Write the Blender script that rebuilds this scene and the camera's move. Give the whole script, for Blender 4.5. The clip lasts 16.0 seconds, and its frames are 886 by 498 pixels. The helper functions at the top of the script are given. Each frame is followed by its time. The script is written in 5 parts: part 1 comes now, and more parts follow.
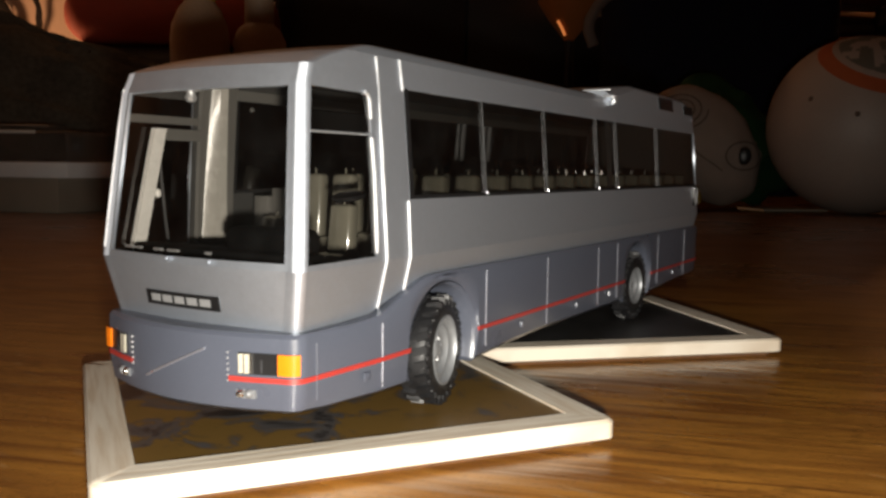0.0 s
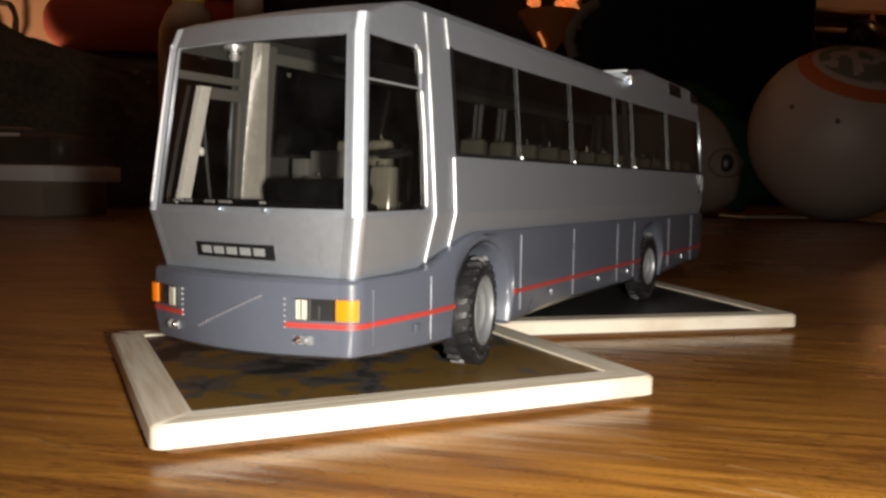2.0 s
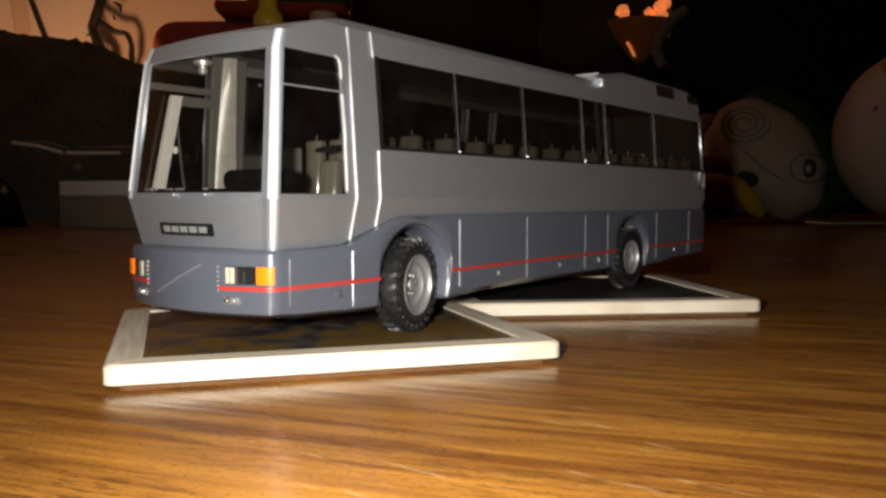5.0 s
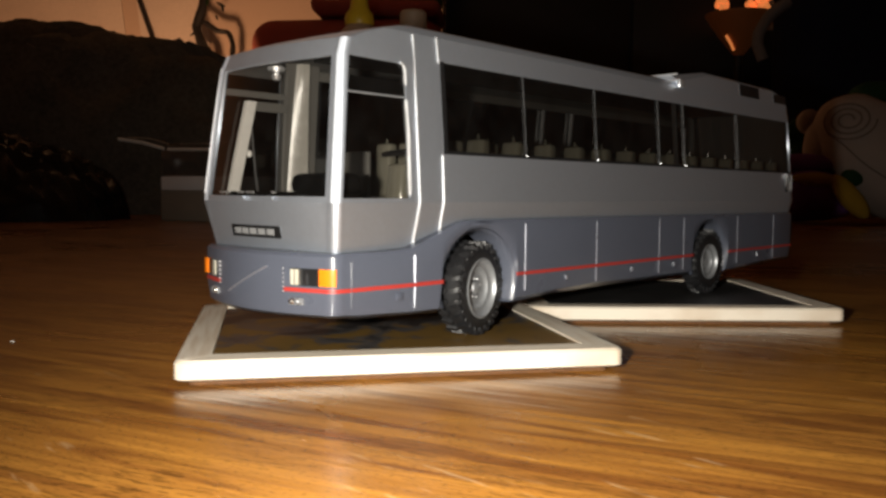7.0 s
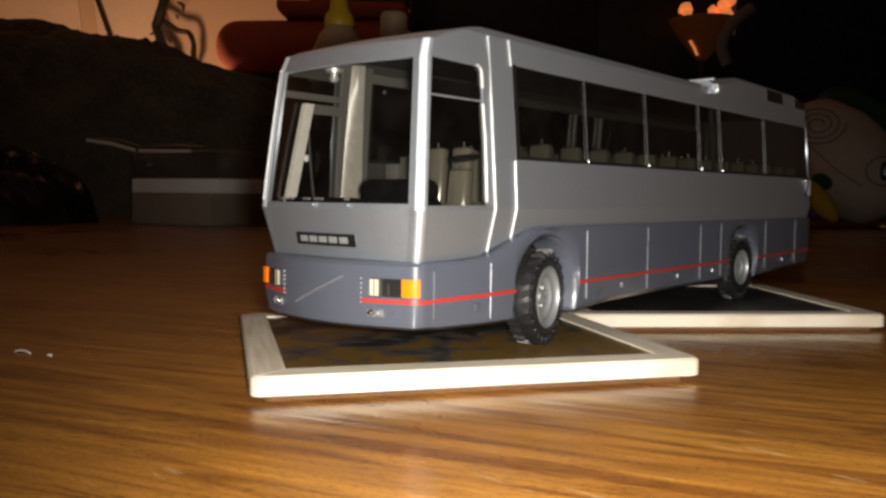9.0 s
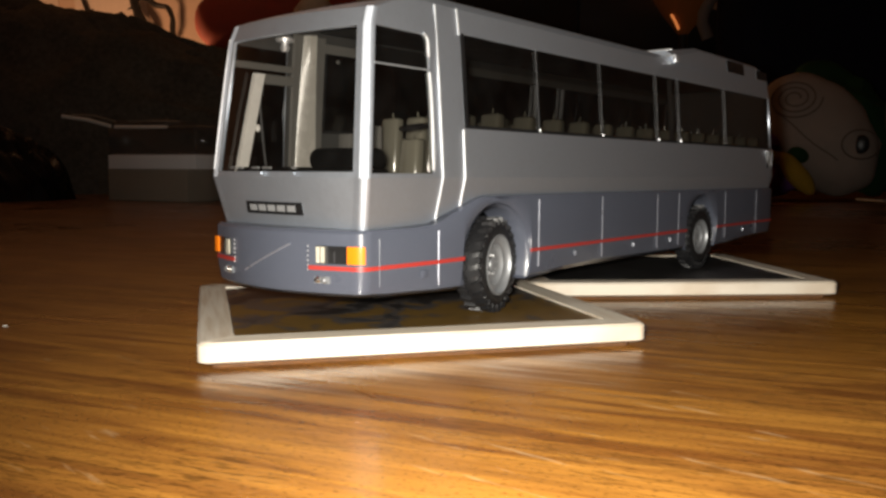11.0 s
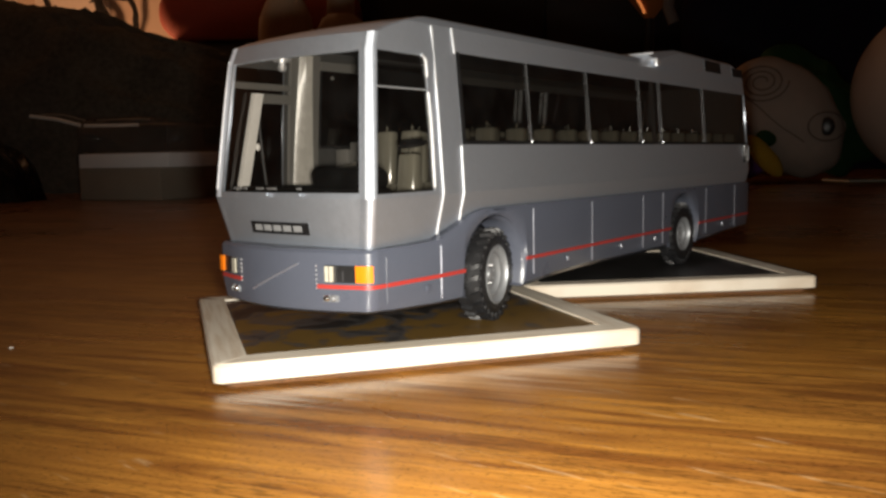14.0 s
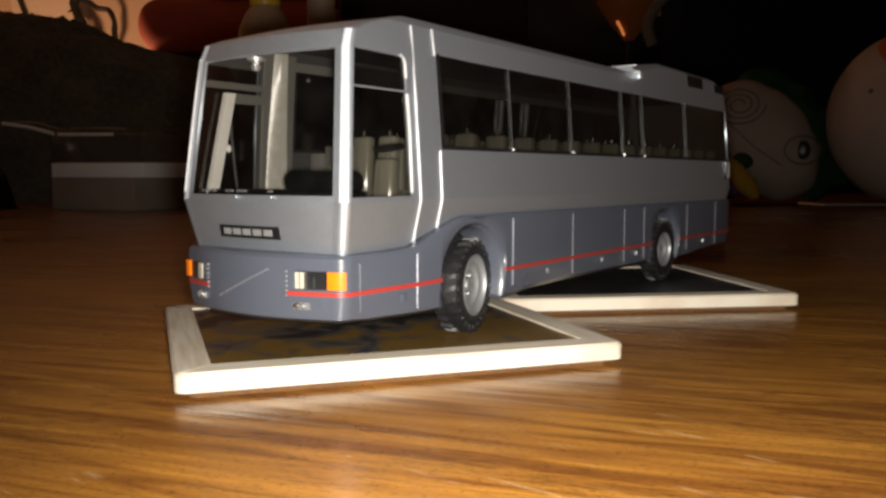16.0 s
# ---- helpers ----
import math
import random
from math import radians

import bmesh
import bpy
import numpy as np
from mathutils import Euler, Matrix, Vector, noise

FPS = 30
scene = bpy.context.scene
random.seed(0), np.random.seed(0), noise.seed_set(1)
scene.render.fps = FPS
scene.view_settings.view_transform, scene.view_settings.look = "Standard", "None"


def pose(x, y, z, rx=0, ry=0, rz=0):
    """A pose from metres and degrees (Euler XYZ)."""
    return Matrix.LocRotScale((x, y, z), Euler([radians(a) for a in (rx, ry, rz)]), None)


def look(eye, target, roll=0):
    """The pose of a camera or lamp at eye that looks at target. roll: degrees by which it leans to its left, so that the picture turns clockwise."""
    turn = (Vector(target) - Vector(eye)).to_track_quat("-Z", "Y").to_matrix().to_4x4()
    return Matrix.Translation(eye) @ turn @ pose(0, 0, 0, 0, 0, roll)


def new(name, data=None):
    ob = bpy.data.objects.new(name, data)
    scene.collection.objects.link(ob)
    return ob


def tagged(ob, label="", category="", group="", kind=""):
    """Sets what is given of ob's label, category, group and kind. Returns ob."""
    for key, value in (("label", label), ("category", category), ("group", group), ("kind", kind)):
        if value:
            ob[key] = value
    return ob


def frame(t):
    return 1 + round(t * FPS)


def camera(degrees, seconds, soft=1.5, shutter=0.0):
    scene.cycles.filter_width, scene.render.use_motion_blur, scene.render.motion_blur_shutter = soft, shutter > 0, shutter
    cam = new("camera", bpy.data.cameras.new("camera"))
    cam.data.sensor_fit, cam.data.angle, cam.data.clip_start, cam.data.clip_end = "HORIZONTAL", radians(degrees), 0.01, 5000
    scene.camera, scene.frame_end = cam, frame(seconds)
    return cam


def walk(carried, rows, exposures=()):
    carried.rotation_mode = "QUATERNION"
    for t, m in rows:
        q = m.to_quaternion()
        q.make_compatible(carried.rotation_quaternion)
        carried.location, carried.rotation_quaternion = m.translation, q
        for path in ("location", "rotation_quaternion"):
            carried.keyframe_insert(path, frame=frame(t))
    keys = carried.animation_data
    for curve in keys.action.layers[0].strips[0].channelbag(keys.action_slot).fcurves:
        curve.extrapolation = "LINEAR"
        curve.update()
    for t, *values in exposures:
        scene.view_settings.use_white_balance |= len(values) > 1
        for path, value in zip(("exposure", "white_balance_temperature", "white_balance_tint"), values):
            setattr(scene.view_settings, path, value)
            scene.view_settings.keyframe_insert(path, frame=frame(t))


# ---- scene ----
cam = camera(54.9, 16.0, soft=2.8, shutter=0.4)
METRES, EYE, TILT, LEAN, TURN = 0.187, 0.0569, -5.386, -0.643, 31.002
ROWS = [
    (0.0, 0.0, 0.0, 0.0, -0.0, 0.0, 0.0),
    (0.5, -0.052, 0.0009, -0.0201, -1.06, 0.29, -0.07),
    (1.0, -0.0777, 0.0025, -0.0396, -1.48, 0.69, -0.28),
    (1.5, -0.0723, -0.001, -0.0489, -1.44, 0.56, 0.08),
    (2.0, -0.0751, -0.0082, -0.0629, -1.61, 0.95, -0.01),
    (2.5, -0.0455, -0.0278, -0.0875, -1.23, 1.1, -0.23),
    (3.0, 0.002, -0.0815, -0.1055, 0.47, 1.89, -0.58),
    (3.2, 0.0338, -0.0924, -0.1177, 1.43, 2.23, -0.96),
    (5.3, 0.1668, -0.1526, -0.1077, 7.01, 1.68, 0.42),
    (5.5, 0.1895, -0.1538, -0.1074, 8.43, 1.52, 0.43),
    (6.0, 0.2532, -0.1326, -0.1088, 9.92, 1.18, 0.2),
    (6.5, 0.2364, -0.1222, -0.1039, 10.91, 0.83, -0.23),
    (7.0, 0.1836, -0.1495, -0.0981, 11.52, 1.56, -0.92),
    (7.5, 0.1426, -0.157, -0.0865, 10.49, 2.19, -1.05),
    (8.0, 0.099, -0.1705, -0.0906, 9.82, 2.64, -1.34),
    (8.5, 0.0815, -0.1596, -0.0893, 8.95, 2.6, -0.81),
    (9.0, 0.0351, -0.1418, -0.0915, 8.66, 1.75, -0.73),
    (9.5, 0.0553, -0.1533, -0.101, 8.61, 1.13, -0.7),
    (9.7, 0.0744, -0.1319, -0.1181, 8.28, 0.63, -0.76),
    (11.8, 0.0809, -0.1514, -0.0884, 6.79, 0.36, 0.33),
    (12.0, 0.0756, -0.1448, -0.0853, 6.06, 0.66, 0.33),
    (12.5, 0.0718, -0.1567, -0.0767, 5.9, 0.24, 0.66),
    (13.0, 0.0787, -0.1474, -0.0735, 5.76, -0.56, 1.0),
    (13.5, 0.0788, -0.1516, -0.0728, 5.48, -0.79, 1.2),
    (14.0, 0.0476, -0.1828, -0.0662, 5.75, -0.78, 1.17),
    (14.5, 0.0421, -0.1694, -0.0795, 5.64, -0.75, 1.18),
    (15.0, 0.0399, -0.1427, -0.0907, 5.25, -0.91, 0.81),
    (15.5, 0.0343, -0.1529, -0.0825, 5.06, -0.69, 0.49),
    (16.0, 0.0445, -0.1437, -0.0791, 4.23, 0.43, 0.22),
]
walk(cam, [(t, pose(0, 0, EYE, TILT, LEAN, TURN) @ pose(METRES * x, METRES * y, METRES * z, 90 + pitch, roll, yaw)) for t, x, y, z, yaw, pitch, roll in ROWS],
     [(0.0, -0.02), (1.0, -0.04), (2.0, -0.09), (3.0, -0.38), (5.5, -0.20), (7.0, -0.19), (9.0, -0.16), (12.5, -0.17), (16.0, -0.16)])

# ---- light ----
H = Vector((-0.63, 0.777, 0)).normalized()
R = Vector((H.y, -H.x, 0))
TABLE = -0.0004                     # height of the table top
ROOM = Matrix(((R.x, H.x, 0, 0), (R.y, H.y, 0, 0), (0, 0, 1, TABLE), (0, 0, 0, 1)))  # x to the right, y ahead
world = bpy.data.worlds.new("night_room")
scene.world = world
world.use_nodes = True
world.node_tree.nodes["Background"].inputs[0].default_value = (1.0, 0.62, 0.36, 1)
world.node_tree.nodes["Background"].inputs[1].default_value = 0.004


def lamp(name, kind, place, watts, colour, size):
    data = bpy.data.lights.new(name, kind)
    data.energy, data.color = watts, colour
    data.shadow_soft_size = size
    ob = new(name, data)
    ob.location = place
    return ob


# the torch of the filming phone, beside its lens, with its wide soft beam
torch = lamp("phone_torch", "SPOT", (0.017, -0.010, 0.043), 4.6, (1.0, 0.945, 0.84), 0.0035)
torch.matrix_world = look((0.017, -0.010, 0.043), (-0.062, 0.148, 0.022))
torch.data.spot_size, torch.data.spot_blend = radians(110), 1.0
# unseen warm lamps, assumed: low at the sofa for the wall, high for tops
lamp("low_warm_lamp", "POINT", ROOM @ Vector((-1.05, 2.45, 0.06)), 24.0, (1.0, 0.50, 0.24), 0.08)
lamp("high_warm_lamp", "POINT", ROOM @ Vector((-0.60, 1.45, 1.65)), 0.9, (1.0, 0.52, 0.26), 0.08)
# fill light out of view for the shelf beyond the armchair
lamp("shelf_fill_light", "POINT", ROOM @ Vector((2.20, 2.78, 0.83)), 0.5, (1.0, 0.45, 0.18), 0.03)


# ---- materials ----
def nodes_of(name):
    m = bpy.data.materials.new(name)
    m.use_nodes = True
    nt = m.node_tree
    return m, nt, nt.nodes["Principled BSDF"]


def material(name, base, rough=0.5, metal=0.0, scale=60.0, vary=0.12, bump=0.0, coat=0.0, fine=None, spec=0.5, stretch=(1, 1, 1), uneven=0.15):
    """Base colour with broad and fine variation, roughness that varies a little, and fine relief."""
    m, nt, p = nodes_of(name)
    co = nt.nodes.new("ShaderNodeTexCoord")
    mp = nt.nodes.new("ShaderNodeMapping")
    mp.inputs["Scale"].default_value = stretch
    nt.links.new(co.outputs["Object"], mp.inputs[0])
    broad = nt.nodes.new("ShaderNodeTexNoise")
    broad.inputs["Scale"].default_value = scale
    broad.inputs["Detail"].default_value = 5
    grain = nt.nodes.new("ShaderNodeTexNoise")
    grain.inputs["Scale"].default_value = fine or scale * 14
    grain.inputs["Detail"].default_value = 2
    for n in (broad, grain):
        nt.links.new(mp.outputs[0], n.inputs["Vector"])
    add = nt.nodes.new("ShaderNodeMath")
    add.operation = "ADD"
    nt.links.new(broad.outputs[0], add.inputs[0])
    nt.links.new(grain.outputs[0], add.inputs[1])
    ramp = nt.nodes.new("ShaderNodeMapRange")
    ramp.inputs[1].default_value, ramp.inputs[2].default_value = 0.55, 1.45
    ramp.inputs[3].default_value, ramp.inputs[4].default_value = 1 - vary, 1 + vary
    nt.links.new(add.outputs[0], ramp.inputs[0])
    mul = nt.nodes.new("ShaderNodeVectorMath")
    mul.operation = "SCALE"
    mul.inputs[0].default_value = base
    nt.links.new(ramp.outputs[0], mul.inputs["Scale"])
    nt.links.new(mul.outputs[0], p.inputs["Base Color"])
    rr = nt.nodes.new("ShaderNodeMapRange")
    rr.inputs[1].default_value, rr.inputs[2].default_value = 0.3, 0.7
    rr.inputs[3].default_value, rr.inputs[4].default_value = rough * (1 - uneven), min(1, rough * (1 + uneven))
    nt.links.new(broad.outputs[0], rr.inputs[0])
    nt.links.new(rr.outputs[0], p.inputs["Roughness"])
    p.inputs["Metallic"].default_value = metal
    p.inputs["Specular IOR Level"].default_value = spec
    p.inputs["Coat Weight"].default_value = coat
    p.inputs["Coat Roughness"].default_value = 0.12
    if bump:
        b = nt.nodes.new("ShaderNodeBump")
        b.inputs["Strength"].default_value = bump
        b.inputs["Distance"].default_value = 0.0006
        nt.links.new(grain.outputs[0], b.inputs["Height"])
        nt.links.new(b.outputs[0], p.inputs["Normal"])
    return m


def glass_material(name, tint, gloss=1.0, film=0.0):
    """Thin moulded glazing: tinted see-through with a reflecting surface."""
    m, nt, p = nodes_of(name)
    nt.nodes.remove(p)
    out = nt.nodes["Material Output"]
    tr = nt.nodes.new("ShaderNodeBsdfTransparent")
    tr.inputs[0].default_value = (*tint, 1)
    gl = nt.nodes.new("ShaderNodeBsdfGlossy")
    gl.inputs["Roughness"].default_value = 0.04
    gl.inputs[0].default_value = (gloss, gloss, gloss, 1)
    lw = nt.nodes.new("ShaderNodeLayerWeight")
    lw.inputs[0].default_value = 0.5
    pw = nt.nodes.new("ShaderNodeMath")
    pw.operation, pw.inputs[1].default_value = "POWER", 4.0
    nt.links.new(lw.outputs["Facing"], pw.inputs[0])
    fr = nt.nodes.new("ShaderNodeMapRange")
    fr.inputs[3].default_value, fr.inputs[4].default_value = 0.045, 0.9
    nt.links.new(pw.outputs[0], fr.inputs[0])
    mix = nt.nodes.new("ShaderNodeMixShader")
    nt.links.new(fr.outputs[0], mix.inputs[0])
    nt.links.new(tr.outputs[0], mix.inputs[1])
    nt.links.new(gl.outputs[0], mix.inputs[2])
    # thin milky grey veil over the pane, uneven
    veil = nt.nodes.new("ShaderNodeBsdfDiffuse")
    veil.inputs[0].default_value = (0.55, 0.55, 0.53, 1)
    co = nt.nodes.new("ShaderNodeTexCoord")
    smear = nt.nodes.new("ShaderNodeTexNoise")
    smear.inputs["Scale"].default_value, smear.inputs["Detail"].default_value = 150, 6
    nt.links.new(co.outputs["Object"], smear.inputs["Vector"])
    amount = nt.nodes.new("ShaderNodeMapRange")
    amount.inputs[1].default_value, amount.inputs[2].default_value = 0.3, 0.75
    amount.inputs[3].default_value, amount.inputs[4].default_value = film * 0.35, film * 1.6
    nt.links.new(smear.outputs[0], amount.inputs[0])
    veiled = nt.nodes.new("ShaderNodeMixShader")
    nt.links.new(amount.outputs[0], veiled.inputs[0])
    nt.links.new(mix.outputs[0], veiled.inputs[1])
    nt.links.new(veil.outputs[0], veiled.inputs[2])
    nt.links.new(veiled.outputs[0], out.inputs[0])
    return m


def glow_material(name, colour, strength):
    m, nt, p = nodes_of(name)
    p.inputs["Base Color"].default_value = (*colour, 1)
    p.inputs["Emission Color"].default_value = (*colour, 1)
    p.inputs["Emission Strength"].default_value = strength
    return m


def wood_material(name, dark, light, across, rough, coat, angle=0.0, bump=0.25, along=0.06, pores=0.45):
    """Plain-sawn wood: long streaks along the grain, dark pores, worn varnish."""
    m, nt, p = nodes_of(name)
    co = nt.nodes.new("ShaderNodeTexCoord")
    mp = nt.nodes.new("ShaderNodeMapping")
    mp.inputs["Rotation"].default_value = (0, 0, angle)
    nt.links.new(co.outputs["Object"], mp.inputs[0])
    st = nt.nodes.new("ShaderNodeMapping")
    st.inputs["Scale"].default_value = (along, 1, along)
    nt.links.new(mp.outputs[0], st.inputs[0])
    n1 = nt.nodes.new("ShaderNodeTexNoise")
    n1.inputs["Scale"].default_value, n1.inputs["Detail"].default_value = across * 0.25, 6
    n1.inputs["Distortion"].default_value = 0.6
    n2 = nt.nodes.new("ShaderNodeTexNoise")
    n2.inputs["Scale"].default_value, n2.inputs["Detail"].default_value = across * 1.6, 4
    n3 = nt.nodes.new("ShaderNodeTexNoise")
    n3.inputs["Scale"].default_value, n3.inputs["Detail"].default_value = 9.0, 3
    for n, src in ((n1, st), (n2, st), (n3, mp)):
        nt.links.new(src.outputs[0], n.inputs["Vector"])
    r1 = nt.nodes.new("ShaderNodeValToRGB")
    r1.color_ramp.elements[0].position, r1.color_ramp.elements[1].position = 0.32, 0.68
    r1.color_ramp.elements[0].color, r1.color_ramp.elements[1].color = (*dark, 1), (*light, 1)
    nt.links.new(n1.outputs[0], r1.inputs[0])
    r2 = nt.nodes.new("ShaderNodeValToRGB")
    r2.color_ramp.elements[0].position, r2.color_ramp.elements[1].position = 0.36, 0.56
    r2.color_ramp.elements[0].color, r2.color_ramp.elements[1].color = (pores, pores * 0.92, pores * 0.84, 1), (1, 1, 1, 1)
    nt.links.new(n2.outputs[0], r2.inputs[0])
    mul = nt.nodes.new("ShaderNodeMix")
    mul.data_type, mul.blend_type = "RGBA", "MULTIPLY"
    mul.inputs[0].default_value = 1.0
    nt.links.new(r1.outputs[0], mul.inputs[6])
    nt.links.new(r2.outputs[0], mul.inputs[7])
    nt.links.new(mul.outputs[2], p.inputs["Base Color"])
    rr = nt.nodes.new("ShaderNodeMapRange")
    rr.inputs[1].default_value, rr.inputs[2].default_value = 0.3, 0.7
    rr.inputs[3].default_value, rr.inputs[4].default_value = rough * 0.75, rough * 1.3
    nt.links.new(n3.outputs[0], rr.inputs[0])
    nt.links.new(rr.outputs[0], p.inputs["Roughness"])
    p.inputs["Coat Weight"].default_value = coat
    p.inputs["Coat Roughness"].default_value = rough * 0.7
    b = nt.nodes.new("ShaderNodeBump")
    b.inputs["Strength"].default_value, b.inputs["Distance"].default_value = bump, 0.0005
    nt.links.new(n2.outputs[0], b.inputs["Height"])
    nt.links.new(b.outputs[0], p.inputs["Normal"])
    return m


def oak_material(name, dark, light, angle):
    """Old oak under worn varnish: wavy growth bands, short dark pores, dull wear patches, relief along the grain."""
    m, nt, p = nodes_of(name)

    def noise_at(src, scale, detail, stretch, distortion=0.0):
        st = nt.nodes.new("ShaderNodeMapping")
        st.inputs["Scale"].default_value = (stretch, 1, 1)
        nt.links.new(src.outputs[0], st.inputs[0])
        n = nt.nodes.new("ShaderNodeTexNoise")
        n.inputs["Scale"].default_value, n.inputs["Detail"].default_value = scale, detail
        n.inputs["Distortion"].default_value = distortion
        nt.links.new(st.outputs[0], n.inputs["Vector"])
        return n

    def ramp(src, a, b, low, high):
        r = nt.nodes.new("ShaderNodeMapRange")
        for k, v in enumerate((a, b, low, high)):
            r.inputs[k + 1].default_value = v
        nt.links.new(src.outputs[0], r.inputs[0])
        return r

    def times(a, b):
        q = nt.nodes.new("ShaderNodeMath")
        q.operation = "MULTIPLY"
        nt.links.new(a.outputs[0], q.inputs[0])
        nt.links.new(b.outputs[0], q.inputs[1])
        return q
    co = nt.nodes.new("ShaderNodeTexCoord")
    mp = nt.nodes.new("ShaderNodeMapping")
    mp.inputs["Rotation"].default_value = (0, 0, angle)
    mp.inputs["Location"].default_value = (0.31, 0.17, 0)
    nt.links.new(co.outputs["Object"], mp.inputs[0])
    bands = noise_at(mp, 185, 1.0, 0.10, 0.9)
    broad = noise_at(mp, 16, 4, 0.25, 0.3)
    pores = noise_at(mp, 1100, 2, 0.16)
    ripple = noise_at(mp, 240, 1.5, 0.08, 0.4)
    patches = noise_at(mp, 45, 4, 0.5, 0.5)
    wear = noise_at(mp, 9, 4, 1.0)
    specks = noise_at(mp, 1500, 1, 0.6)
    mix = nt.nodes.new("ShaderNodeMix")
    mix.data_type = "RGBA"
    mix.inputs[6].default_value, mix.inputs[7].default_value = (*dark, 1), (*light, 1)
    sm = nt.nodes.new("ShaderNodeMath")
    sm.operation = "MULTIPLY_ADD"
    nt.links.new(broad.outputs[0], sm.inputs[0])
    sm.inputs[1].default_value = 0.55
    nt.links.new(bands.outputs[0], sm.inputs[2])
    nt.links.new(ramp(sm, 0.59, 0.96, 0, 1).outputs[0], mix.inputs[0])
    # pores cluster where the patches lie
    deep = ramp(patches, 0.42, 0.66, 1.0, 0.52)
    pore = ramp(pores, 0.36, 0.47, 0.0, 1.0)
    lay = nt.nodes.new("ShaderNodeMath")
    lay.operation = "MAXIMUM"
    nt.links.new(deep.outputs[0], lay.inputs[0])
    nt.links.new(pore.outputs[0], lay.inputs[1])
    tone = times(lay, ramp(specks, 0.30, 0.42, 0.62, 1.0))
    # dull scratches and dust catch the light
    turn = nt.nodes.new("ShaderNodeMapping")
    turn.inputs["Rotation"].default_value = (0, 0, 0.35)
    nt.links.new(mp.outputs[0], turn.inputs[0])
    dust = times(ramp(noise_at(turn, 420, 3, 0.16), 0.63, 0.70, 0.0, 1.0), ramp(noise_at(mp, 20, 2, 1.0), 0.50, 0.62, 0.0, 0.26))
    sc = nt.nodes.new("ShaderNodeVectorMath")
    sc.operation = "SCALE"
    nt.links.new(mix.outputs[2], sc.inputs[0])
    nt.links.new(tone.outputs[0], sc.inputs["Scale"])
    pale = nt.nodes.new("ShaderNodeMix")
    pale.data_type = "RGBA"
    nt.links.new(dust.outputs[0], pale.inputs[0])
    nt.links.new(sc.outputs[0], pale.inputs[6])
    pale.inputs[7].default_value = (0.50, 0.36, 0.20, 1)
    nt.links.new(pale.outputs[2], p.inputs["Base Color"])
    rough = nt.nodes.new("ShaderNodeMath")
    rough.operation = "ADD"
    nt.links.new(ramp(wear, 0.35, 0.65, 0.24, 0.37).outputs[0], rough.inputs[0])
    nt.links.new(ramp(patches, 0.45, 0.65, 0.0, 0.05).outputs[0], rough.inputs[1])
    nt.links.new(rough.outputs[0], p.inputs["Roughness"])
    nt.links.new(rough.outputs[0], p.inputs["Coat Roughness"])
    p.inputs["Coat Weight"].default_value = 0.60
    p.inputs["Coat IOR"].default_value = 1.36
    p.inputs["Specular IOR Level"].default_value = 0.18
    h = nt.nodes.new("ShaderNodeMath")
    h.operation = "MULTIPLY_ADD"
    nt.links.new(tone.outputs[0], h.inputs[0])
    h.inputs[1].default_value = 0.06
    nt.links.new(ripple.outputs[0], h.inputs[2])
    b = nt.nodes.new("ShaderNodeBump")
    b.inputs["Strength"].default_value, b.inputs["Distance"].default_value = 0.5, 0.00062
    nt.links.new(h.outputs[0], b.inputs["Height"])
    nt.links.new(b.outputs[0], p.inputs["Normal"])
    nt.links.new(b.outputs[0], p.inputs["Coat Normal"])
    return m


def blotch_material(name, ground, patch, dark, scale, rough, drift=0.0):
    """A printed picture: a brown ground with ragged dark and grey patches, denser towards its far edge."""
    m, nt, p = nodes_of(name)
    co = nt.nodes.new("ShaderNodeTexCoord")
    n = nt.nodes.new("ShaderNodeTexNoise")
    n.inputs["Scale"].default_value, n.inputs["Detail"].default_value = scale, 9
    n.inputs["Roughness"].default_value = 0.68
    n.inputs["Distortion"].default_value = 0.7
    nt.links.new(co.outputs["Object"], n.inputs["Vector"])
    axes = nt.nodes.new("ShaderNodeSeparateXYZ")
    nt.links.new(co.outputs["Object"], axes.inputs[0])
    lean = nt.nodes.new("ShaderNodeMath")
    lean.operation, lean.inputs[1].default_value = "MULTIPLY_ADD", -drift
    nt.links.new(axes.outputs[1], lean.inputs[0])
    nt.links.new(n.outputs[0], lean.inputs[2])
    r = nt.nodes.new("ShaderNodeValToRGB")
    e = r.color_ramp.elements
    e[0].position, e[0].color = 0.44, (*dark, 1)
    e[1].position, e[1].color = 0.565, (*ground, 1)
    a = e.new(0.520)
    a.color = (*patch, 1)
    b = e.new(0.545)
    b.color = tuple((x + y) / 2 for x, y in zip(ground, dark)) + (1,)
    nt.links.new(lean.outputs[0], r.inputs[0])
    nt.links.new(r.outputs[0], p.inputs["Base Color"])
    p.inputs["Roughness"].default_value = rough
    return m


SILVER = material("silver_paint", (0.545, 0.592, 0.665), 0.45, 0.89, 900, 0.05, 0.05, 0.15, 3200, uneven=0.05)
# paler copy of the silver, the corner posts' highlight put into its colour
SILVER_GLINT = material("silver_paint_glint", (0.73, 0.78, 0.87), 0.38, 0.50, 900, 0.05, 0.0, 0.0, 3200, uneven=0.08)
EDGE_GLINT = material("pale_edge_glint", (0.88, 0.89, 0.92), 0.30, 0.35, 200, 0.05)
TRIM = material("bright_trim", (0.85, 0.86, 0.88), 0.36, 0.8, 200, 0.05)
BLUE = material("blue_grey_paint", (0.071, 0.079, 0.104), 0.32, 0.0, 70, 0.07, 0.02, 0.20, 1400)
